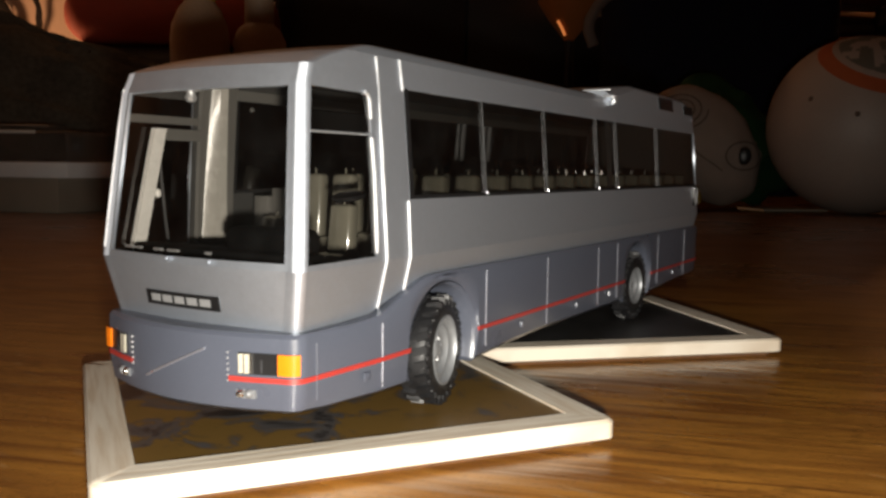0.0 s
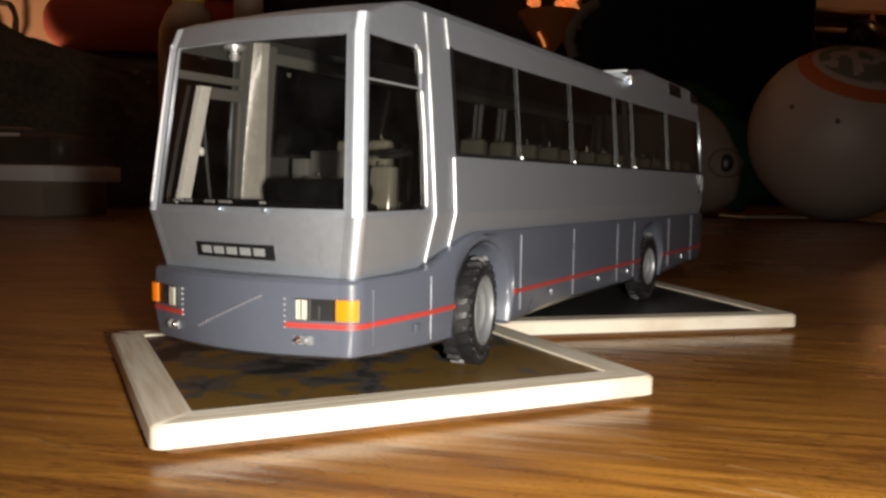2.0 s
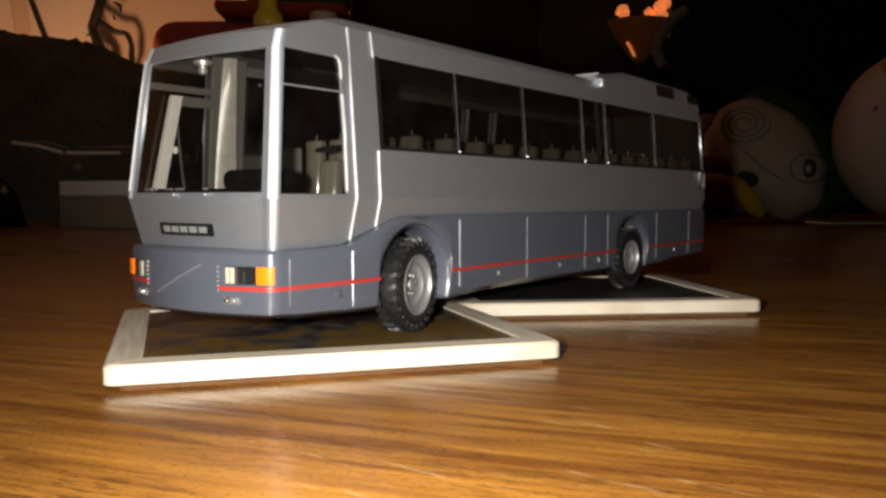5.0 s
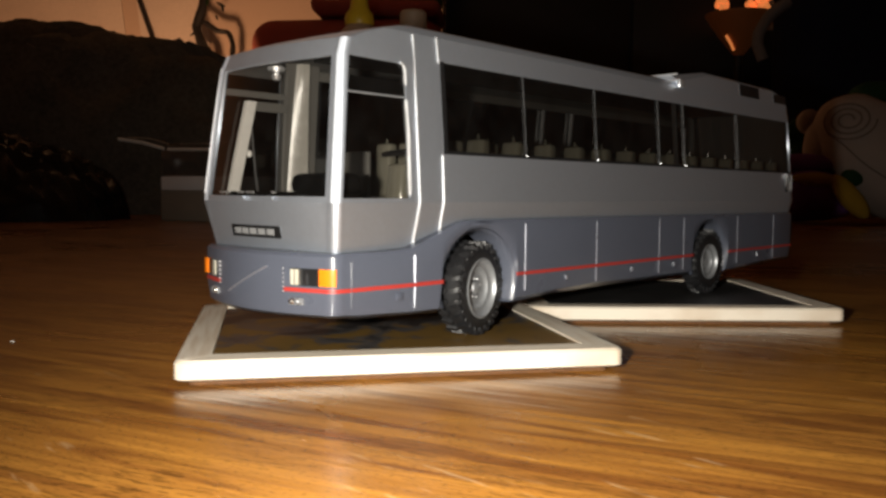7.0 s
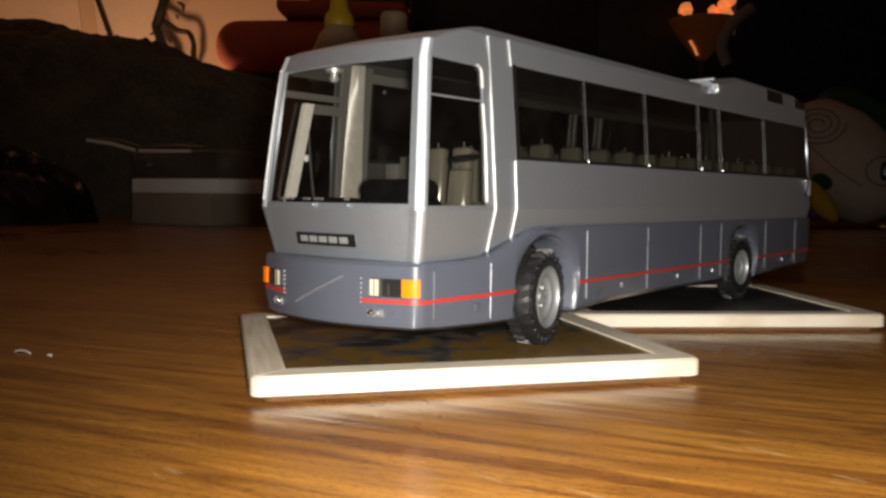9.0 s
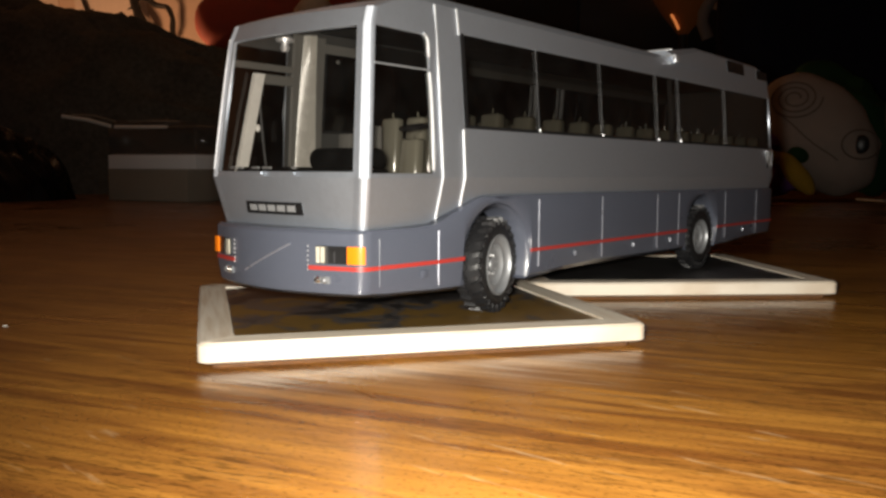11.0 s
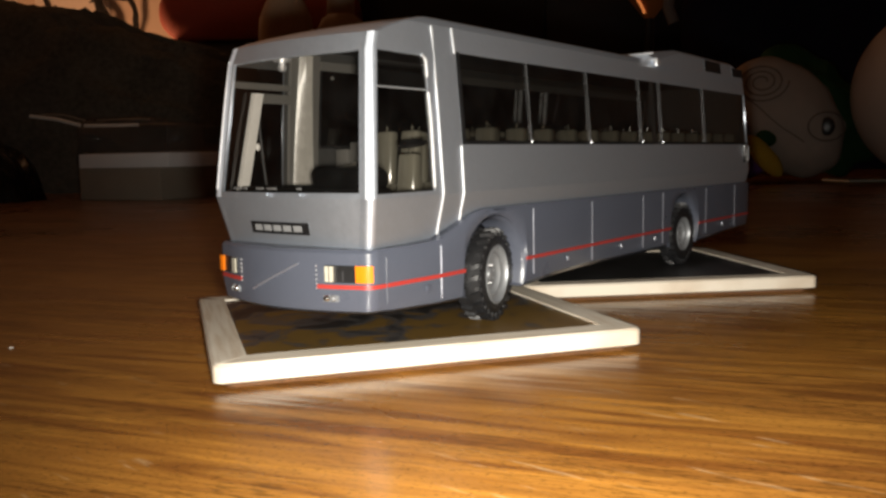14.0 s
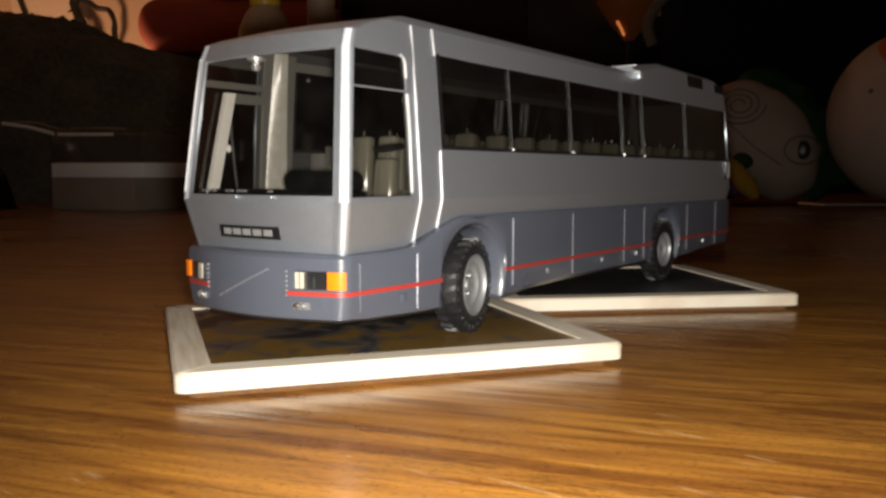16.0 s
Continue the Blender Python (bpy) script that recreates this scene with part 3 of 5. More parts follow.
def low_level(row, c):
    y = 0.12 if c <= FIRST else low_sides[min(c - FIRST - 1, len(low_sides) - 1)]
    hi, lo = waist(y), low_edge(c)
    return [lo, lo + 0.06 * (hi - lo), lo + 0.35 * (hi - lo), lo + 0.7 * (hi - lo), hi - 0.0010, hi - 0.0003, hi][row]


def l_half(row, z):
    return {0: 0.0244, 1: 0.0257, 5: 0.0260, 6: 0.0238}.get(row, 0.0264)


def l_front(row, z):
    return {0: 0.1066, 1: 0.1056, 2: 0.1052, 5: 0.1058, 6: 0.1092}.get(row, 0.1052)


def l_rear(z):
    return 0.3695


bm, _ = shell(L_COLS, low_level, low_sides, l_half, l_front, 0.0058, 0.0030, l_rear, lambda row, c, s: False, rows=7, chamfer=False)
skirt = part("lower_body", bm, BLUE, bus, "glossy blue-grey bumper and skirts")
thick = skirt.modifiers.new("thickness", "SOLIDIFY")
thick.thickness, thick.offset = 0.0006, -1
for s in (1, -1):
    for yc, zc, r in ARCHES:
        bm = bmesh.new()
        rows = []
        for inset, rr in ((0.0002, r - 0.0001), (0.0012, r - 0.0009), (0.0090, r - 0.0011)):
            rows.append([bm.verts.new(B(s * (0.0260 - inset), yc - rr * math.cos(a), max(zc + rr * math.sin(a), 0.0131))) for a in [math.pi * (k - 3) / 18 for k in range(25)]])
        for a, b in zip(rows, rows[1:]):
            for k in range(24):
                bm.faces.new((a[k], a[k + 1], b[k + 1], b[k]))
        part("wheel_arch", bm, BLUE, bus)


# ---- glazing ----
def skin(u_sign, cols, rows, sides=None, offset=-0.0004):
    """A patch of the silver skin's surface between plan columns and heights, for glass."""
    bm = bmesh.new()
    g = []
    for z_of in rows:
        line = []
        for c in cols:
            z = z_of(c)
            u, y = outline(pl(z, S_HALF) + offset, pl(z, S_FRONT) - offset, BOW, CORNER, s_rear(z), c, SIDE_Y)
            line.append(bm.verts.new(B(u_sign * u, y, z)))
        g.append(line)
    for a, b in zip(g, g[1:]):
        for k in range(len(cols) - 1):
            bm.faces.new((a[k], a[k + 1], b[k + 1], b[k]))
    return bm


def pane(name, bm, mat, label=""):
    ob = part(name, bm, mat, bus, label)
    ob.visible_shadow = mat in (TINTED, FAR_GLASS)
    return ob


bm = bmesh.new()
for s in (1, -1):
    half = skin(s, range(0, 5), [lambda c: 0.0404, lambda c: 0.055, lambda c: 0.0718])
    half.verts.ensure_lookup_table()
    me = bpy.data.meshes.new("half")
    half.to_mesh(me)
    half.free()
    bm.from_mesh(me)
bmesh.ops.remove_doubles(bm, verts=bm.verts[:], dist=1e-6)
pane("windscreen", bm, GLASS, "one-piece clear windscreen")


def on_side(y, z, out=0.0):
    return B(pl(z, S_HALF) + out, y, z)


def side_strip(bm, s, y0, y1, z0, z1, out, deep, steps=3):
    """A bar that follows the leaning side, from y0 to y1 and z0 to z1, standing out and going in."""
    rings = []
    for i in range(steps + 1):
        z = z0 + (z1 - z0) * i / steps
        h = pl(z, S_HALF)
        rings.append([bm.verts.new(B(s * (h + o), y, z)) for y, o in ((y0, -deep), (y0, out * 0.6), ((y0 + y1) / 2, out), (y1, out * 0.6), (y1, -deep))])
    for a, b in zip(rings, rings[1:]):
        for k in range(5):
            bm.faces.new((a[k], a[(k + 1) % 5], b[(k + 1) % 5], b[k]))
    bm.faces.new(rings[0])
    bm.faces.new(rings[-1])
    return bm


def prism(bm, s, rows, z_list, sink=0.0010):
    """A moulding on the inside of a side wall. rows(z) gives its (y, height over the wall) profile."""
    rings = []
    for z in z_list:
        h = pl(z, S_HALF) - sink
        rings.append([bm.verts.new(B(s * (h - d), y, z)) for y, d in rows(z)])
    n = len(rings[0])
    for a, b in zip(rings, rings[1:]):
        for k in range(n):
            bm.faces.new((a[k], a[(k + 1) % n], b[(k + 1) % n], b[k]))
    bm.faces.new(rings[0][::-1])
    bm.faces.new(rings[-1])
    return bm


def lining(z):
    """Flat grey post behind the door."""
    return [(0.1338, 0.0), (0.1340, 0.0008), (0.1446, 0.0008), (0.1448, 0.0)]


def cover(z):
    """Facet of the post, coloured paler as if lit, wider towards its foot."""
    f = (z - 0.0405) / 0.0355
    a, b = 0.1352 + 0.0015 * f, 0.1412 - 0.0014 * f
    return [(a, 0.0007), (a + 0.0003, 0.0010), (b - 0.0022, 0.0024), (b - 0.0004, 0.0030), (b, 0.0007)]


BAYS = [0.1458, 0.1773, 0.2124, 0.2508, 0.2686, 0.3125, 0.3640]
POST_Z = (0.0405, 0.0470, 0.0540, 0.0610, 0.0680, 0.0760)
for s in (1, -1):
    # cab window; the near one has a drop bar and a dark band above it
    cab = pane("cab_window", skin(s, [FIRST, FIRST + 1], [lambda c: 0.0402, lambda c: 0.055, lambda c: 0.0717]), GLASS if s > 0 else FAR_GLASS, "clear cab side window" if s > 0 else "dark door window")
    z = 0.0636
    y0 = outline(pl(z, S_HALF), pl(z, S_FRONT), BOW, CORNER, 0.36, FIRST, SIDE_Y)[1]
    if s > 0:
        part("window_bar", tube(bmesh.new(), [B(s * (pl(z, S_HALF) - 0.0002), y, z) for y in (y0, 0.1325)], 0.00022), RIM, cab)
        part("dark_band", side_strip(bmesh.new(), s, y0 + 0.0002, 0.1324, 0.0641, 0.0672, -0.0009, 0.0014), MATT, cab)
        for edge in ([on_side(0.1324, 0.0412), on_side(0.1326, 0.055), on_side(0.1324, 0.0630)], [on_side(0.1325, 0.0665), on_side(0.1325, 0.0700), on_side(0.1320, 0.0711), on_side(0.1310, 0.0715)]):
            part("window_edge", tube(bmesh.new(), edge, 0.00038), TRIM, cab)
    for y0, y1 in zip(BAYS, BAYS[1:]):
        bm = bmesh.new()
        q = [bm.verts.new(B(s * (pl(z, S_HALF) - 0.0004), y, z)) for y, z in ((y0, 0.0516), (y1, 0.0516), (y1, 0.0731), (y0, 0.0731))]
        bm.faces.new(q)
        pane("side_window", bm, TINTED if s > 0 else FAR_GLASS)
    part("front_post", side_strip(bmesh.new(), s, 0.1444, 0.1460, 0.0512, 0.0733, 0.0001, 0.0014), BLACK, bus)
    for y in BAYS[1:-1]:
        w = 0.00007 if y < 0.29 else 0.00004
        divider = part("window_divider", side_strip(bmesh.new(), s, y - w, y + w, 0.0514, 0.0732, 0.0001, 0.0002), DIVIDER, bus)
        if y < 0.29:
            # bright bar stands in for the glint at the divider's lower end
            part("divider_glint", side_strip(bmesh.new(), s, y - w, y + w, 0.0516, 0.0522, 0.0003, 0.0001, 1), TRIM, divider, "bright bar for the glint at the divider's foot")
    for y in (0.2505, 0.2690) if s < 0 else (0.2645,):
        part("inner_post", side_strip(bmesh.new(), s, y - 0.0004, y + 0.0004, 0.0600 if s < 0 else 0.0516, 0.0728, -0.0012, 0.0020), RIM if s < 0 else DIVIDER, bus)
    part("window_sill", side_strip(bmesh.new(), s, 0.1446, 0.3640, 0.0511, 0.0519, 0.0001, 0.0012, 1), BLACK, bus)
    # upright ribs of the door pillar, the second one broken by the glazing
    bm = bmesh.new()
    tube(bm, [Vector((s * p.x, p.y, p.z)) for p in (on_side(0.1359, 0.0786), on_side(0.1357, 0.060), on_side(0.1357, 0.0395), on_side(0.1356, 0.0300))], 0.00033)
    part("pillar_rib", bm, TRIM, bus)
    for zs in ((0.0789, 0.0728), (0.0508, 0.0395, 0.0328)):
        part("pillar_rib", tube(bmesh.new(), [Vector((s * p.x, p.y, p.z)) for p in [on_side(0.1440, z) for z in zs]], 0.00033), TRIM, bus)
    part("pillar_lining", prism(bmesh.new(), s, lining, POST_Z), LINER, bus, "grey moulded pillar lining")
    if s < 0:
        # door frame, header, slanted rail and lit pillar facet on the door side
        bm = bmesh.new()
        a = [B(s * (pl(z, S_HALF) - 0.0012), y + w, z) for y, z in ((0.1164, 0.0408), (0.1211, 0.0650)) for w in (0.0, 0.0030)]
        q = [bm.verts.new(v) for v in a + [v + Vector((0.0012, 0, 0)) for v in a]]
        for f in ((0, 1, 3, 2), (4, 5, 7, 6), (0, 1, 5, 4), (1, 3, 7, 5), (3, 2, 6, 7), (2, 0, 4, 6)):
            bm.faces.new([q[k] for k in f])
        frame_in = part("door_frame", bm, COVER, bus, "pale door frame")
        part("door_header", prism(bmesh.new(), s, lambda z: [(0.1241, 0.0002), (0.1241, 0.0014), (0.1337, 0.0014), (0.1337, 0.0002)], (0.0626, 0.0650)), LINER, frame_in)
        part("cab_header", prism(bmesh.new(), s, lambda z: [(0.1150, 0.0), (0.1150, 0.0009), (0.1337, 0.0009), (0.1337, 0.0)], (0.0660, 0.0676)), LINER, bus, "grey rail over the door")
        part("window_header", prism(bmesh.new(), s, lambda z: [(0.1449, 0.0), (0.1449, 0.0012), (0.3600, 0.0012), (0.3600, 0.0)], (0.0722, 0.0746)), LINER, bus, "grey rail over the windows")
        part("pillar_facet", prism(bmesh.new(), s, cover, POST_Z), PILLAR_LIT, bus, "tapered pillar facet in a paler lit tone")
        u = s * (pl(0.052, S_HALF) - 0.0016)
        part("grab_rail", tube(bmesh.new(), [B(u, 0.1233, 0.0618), B(u, 0.1240, 0.0540), B(u, 0.1247, 0.0470), B(u, 0.1255, 0.0412)], 0.00032), DIVIDER, bus)
        part("rail_knob", lathe(bmesh.new(), [(0, -0.0010), (0.0006, -0.0007), (0.0008, 0), (0.0006, 0.0008), (0, 0.0012)], 12, Matrix.Translation(B(u, 0.1229, 0.0515))), COVER, bus)
        part("wall_button", lathe(bmesh.new(), [(0, 0.0005), (0.0005, 0.0004), (0.0006, 0)], 12, Matrix.Translation(B(s * (pl(0.0705, S_HALF) - 0.0012), 0.1500, 0.0705)) @ pose(0, 0, 0, 0, 90, 0)), LINER, bus)

def corner_edge(s, z):
    h, f = pl(z, S_HALF), pl(z, S_FRONT)
    return B(s * (h - 0.0013), f + BOW - 0.0002, z)


# pale bar in place of the highlight along the far windscreen corner
part("corner_glint", tube(bmesh.new(), [corner_edge(-1, z) for z in (0.0412, 0.0470, 0.0560, 0.0650, 0.0722)], 0.00052), EDGE_GLINT, bus, "pale bar drawn as the highlight of the windscreen corner")

# ---- trim of the lower body ----
for s in (1, -1):
    for y in (0.1760, 0.2112, 0.2495, 0.2668, 0.3108, 0.3460):
        part("panel_rib", tube(bmesh.new(), [B(s * 0.02640, y, 0.0158), B(s * 0.02640, y, 0.0337)], 0.00021, 6), BLUE_RIB, bus)
    part("panel_rib", tube(bmesh.new(), [B(s * 0.0254, 0.1150, 0.0165), B(s * 0.0254, 0.1150, 0.0266)], 0.00012, 6), BLUE, bus)
    part("panel_rib", tube(bmesh.new(), [B(s * 0.02640, 0.1336, 0.0150), B(s * 0.02640, 0.1336, 0.0275)], 0.00016, 6), BLUE_RIB, bus)
    part("hatch_slot", box(bmesh.new(), B(s * 0.0266 - 0.0003, 0.1274, 0.0172), B(s * 0.0266 + 0.0001, 0.1296, 0.0189), 0.0002), BLUE, bus)
    for y in (0.1949, 0.2315, 0.2595, 0.3296):
        lock = part("hatch_lock", box(bmesh.new(), B(s * 0.0267 - 0.0003, y - 0.0007, 0.0172), B(s * 0.0267 + 0.0001, y + 0.0007, 0.0189), 0.0002), BLUE, bus)
        part("lock_face", box(bmesh.new(), B(s * 0.0269 - 0.0002, y - 0.0004, 0.0174), B(s * 0.0269 + 0.0001, y + 0.0005, 0.0187), 0.0001), BLUE_RIB, lock)
    for y0, y1 in ((0.1326, 0.1433), (0.1724, 0.2742), (0.3030, 0.3655)):
        bm = bmesh.new()
        box(bm, B(s * 0.0264 - 0.0002, y0, 0.0200), B(s * 0.0264 + 0.00025, y1, 0.0209))
        part("side_stripe", bm, RED, bus, "thin red stripe")


def bumper(u, z, out=0.0):
    """A point on the bumper's face; past the corner it runs along the side."""
    half, front, bow, r = 0.0264 - NOSE, 0.1052, 0.0058, 0.0030
    flat = half - r
    s = 1 if u >= 0 else -1
    a = abs(u)
    yk = front + bow * (flat / half) ** 2
    if a <= flat:
        return B(u, front + bow * (a / half) ** 2 - out, z)
    t = (a - flat) / r
    if t < math.pi / 2:
        return B(s * (flat + (r + out) * math.sin(t)), yk + r - (r + out) * math.cos(t), z)
    y = yk + r + (a - flat - r * math.pi / 2)
    return B(s * (side_half(half + NOSE, y) + out), y, z)


def bumper_plate(u0, u1, z0, z1, out, deep=0.0004, n=10):
    """A plate that follows the bumper's face."""
    bm = bmesh.new()
    rings = [[bm.verts.new(bumper(u0 + (u1 - u0) * i / n, z, o)) for z, o in ((z0, -deep), (z0, out), (z1, out), (z1, -deep))] for i in range(n + 1)]
    for a, b in zip(rings, rings[1:]):
        for k in range(4):
            bm.faces.new((a[k], a[(k + 1) % 4], b[(k + 1) % 4], b[k]))
    bm.faces.new(rings[0])
    bm.faces.new(rings[-1])
    return bm


for s in (1, -1):
    lampset = part("headlight", bumper_plate(s * 0.0145, s * 0.0250, 0.0214, 0.0252, 0.00025), BLACK, bus, "headlight unit with clear and amber lenses")
    for a, b in ((0.0148, 0.0156), (0.0159, 0.0166)):
        lens = part("lens", bumper_plate(s * a, s * b, 0.0216, 0.0250, 0.0006, n=3), LENS, lampset, "clear ribbed lens")
    part("lens_rib", tube(bmesh.new(), [bumper(s * 0.01575, z, 0.0005) for z in (0.0217, 0.0249)], 0.00014, 8), HUB, lampset)
    part("bezel", bumper_plate(s * 0.0170, s * 0.01715, 0.0215, 0.0251, 0.0006, n=2), CHROME, lampset)
    part("inner_lamp", bumper_plate(s * 0.0186, s * 0.0189, 0.0217, 0.0240, 0.0003, n=2), HUB, lampset)
    part("indicator", bumper_plate(s * 0.0218, s * 0.0252, 0.0215, 0.0252, 0.0007, n=8), AMBER, lampset, "amber wrap-round indicator")
    part("front_stripe", bumper_plate(s * 0.0126, s * 0.0466, 0.0200, 0.0209, 0.00025, n=26), RED, bus, "thin red stripe")
    fog = part("fog_lamp", bumper_plate(s * 0.0140, s * 0.0175, 0.0171, 0.0186, 0.0002, n=4), RIM, bus)
    for u, r, mat in ((0.0149, 0.00080, CHROME), (0.0164, 0.00085, RIM)):
        p = bumper(s * u, 0.0179, 0.0004)
        part("lamp_bowl", lathe(bmesh.new(), [(0, 0.0006), (r * 0.55, 0.0005), (r, 0), (r, -0.0006)], 16, Matrix.Translation(p) @ pose(0, 0, 0, 90, 0, 0)), mat, fog)
    for k in range(6):
        p = bumper(s * 0.0124, 0.0200 + 0.0010 * k, 0.0001)
        part("rivet", lathe(bmesh.new(), [(0, 0.00022), (0.00014, 0.00017), (0.00022, 0)], 10, Matrix.Translation(p) @ pose(0, 0, 0, 90, 0, 0)), TRIM, bus)
# slanted bar on the bumper and the badge above
bm = bmesh.new()
tube(bm, [bumper(-0.0075 + 0.0152 * k / 6, 0.0185 + 0.0068 * k / 6, 0.0001) for k in range(7)], 0.00022, 6)
part("slanted_bar", bm, BLUE_RIB, bus)


def front_plate(u0, u1, z0, z1, out, deep=0.0003, n=6):
    bm = bmesh.new()

    def face(u, z, o):
        h = pl(z, S_HALF)
        return B(u, pl(z, S_FRONT) + BOW * (u / h) ** 2 - o, z)
    rings = [[bm.verts.new(face(u0 + (u1 - u0) * i / n, z, o)) for z, o in ((z0, -deep), (z0, out), (z1, out), (z1, -deep))] for i in range(n + 1)]
    for a, b in zip(rings, rings[1:]):
        for k in range(4):
            bm.faces.new((a[k], a[(k + 1) % 4], b[(k + 1) % 4], b[k]))
    bm.faces.new(rings[0])
    bm.faces.new(rings[-1])
    return bm


badge = part("badge", front_plate(-0.0115, 0.0079, 0.0312, 0.0340, 0.00025), BADGE, bus, "black name plate with pale bars")
for k in range(5):
    u = -0.0099 + 0.0033 * k
    part("bar", front_plate(u, u + 0.0025, 0.0319, 0.0333, 0.00035, n=2), WHITE_INK, badge)
# spindles at the windscreen's foot
for u in (-0.0040, 0.0068):
    h = pl(0.0404, S_HALF)
    p = B(u, pl(0.0404, S_FRONT) + BOW * (u / h) ** 2 - 0.0002, 0.0404)
    part("wiper_spindle", lathe(bmesh.new(), [(0, 0.0006), (0.0003, 0.0005), (0.0004, 0)], 10, Matrix.Translation(p) @ pose(0, 0, 0, 90, 0, 0)), SILVER, bus)

# short bright bars drawn for the glints along the screen's foot
for u0, u1 in ((-0.0195, -0.0165), (-0.0155, -0.0140), (-0.0100, -0.0075), (-0.0060, -0.0030), (0.0040, 0.0052)):
    pts = [B(u, pl(0.0415, S_FRONT) + BOW * (u / 0.026) ** 2 + 0.0016, 0.0416) for u in (u0, (u0 + u1) / 2, u1)]
    part("screen_glint", tube(bmesh.new(), pts, 0.00028, 6), TRIM, bus)

# ---- roof unit ----
pod = bmesh.new()
sect = [(0.2668, 0.0236, 0.0808, 0.0200, 0.0831), (0.2895, 0.0226, 0.0852, 0.0206, 0.0864), (0.3500, 0.0226, 0.0850, 0.0206, 0.0862), (0.3640, 0.0222, 0.0828, 0.0204, 0.0838)]
rings = []
for y, ua, za, ub, zb in sect:
    half = [(0.0234, 0.0786), (ua, za), (ub, zb)]
    rings.append([pod.verts.new(B(-a, y, b)) for a, b in half] + [pod.verts.new(B(0, y, zb + 0.0003))] + [pod.verts.new(B(a, y, b)) for a, b in half[::-1]])
for a, b in zip(rings, rings[1:]):
    for k in range(6):
        pod.faces.new((a[k], a[k + 1], b[k + 1], b[k]))
pod.faces.new(rings[0])
pod.faces.new(rings[-1])
pod_ob = part("roof_unit", pod, SILVER, bus, "raised silver air unit with dark vents")
for s in (1, -1):
    for y0, y1, high in ((0.3165, 0.3350, 0.0848), (0.3500, 0.3632, 0.0838)):
        bm = bmesh.new()
        q = [bm.verts.new(B(s * (pl(z, [(0.0786, 0.0234), (0.0850, 0.0226)]) + o), y, z)) for o in (0.0002, -0.0006) for y, z in ((y0, 0.0803), (y1, 0.0803), (y1, high), (y0, high))]
        for f in ((0, 1, 2, 3), (4, 5, 6, 7), (0, 1, 5, 4), (1, 2, 6, 5), (2, 3, 7, 6), (3, 0, 4, 7)):
            bm.faces.new([q[i] for i in f])
        part("vent", bm, BLACK, pod_ob)
    lip = box(bmesh.new(), B(s * 0.0225 - 0.0018, 0.2650, 0.0808), B(s * 0.0225 + 0.0018, 0.2672, 0.0814), 0.0002)
    box(lip, B(s * 0.0239 - 0.0005, 0.2650, 0.0787), B(s * 0.0239 + 0.0005, 0.2680, 0.0811), 0.0002)
    part("lip", lip, TRIM, pod_ob)
part("front_lip", box(bmesh.new(), B(-0.0225, 0.2660, 0.0831), B(0.0225, 0.2670, 0.0836), 0.0002), TRIM, pod_ob)
# rear corner fittings
part("rear_corner", tube(bmesh.new(), [Vector((p.x, p.y, p.z)) for p in (B(0.0214, 0.3668, 0.0785), B(0.0222, 0.3678, 0.0745))], 0.0006), TRIM, bus)
emblem = part("rear_emblem", box(bmesh.new(), B(0.0246, 0.3590, 0.0430), B(0.0259, 0.3655, 0.0505), 0.0003), BADGE, bus, "small outlined emblem near the rear corner")
for (ya, za), (yb, zb) in (((0.3540, 0.0502), (0.3600, 0.0502)), ((0.3542, 0.0502), (0.3546, 0.0465)), ((0.3546, 0.0465), (0.3580, 0.0432)), ((0.3560, 0.0500), (0.3590, 0.0440)), ((0.3598, 0.0500), (0.3598, 0.0440))):
    part("outline", tube(bmesh.new(), [B(0.0260, ya + 0.0053, za), B(0.0260, yb + 0.0053, zb)], 0.00022, 6), TRIM, emblem)


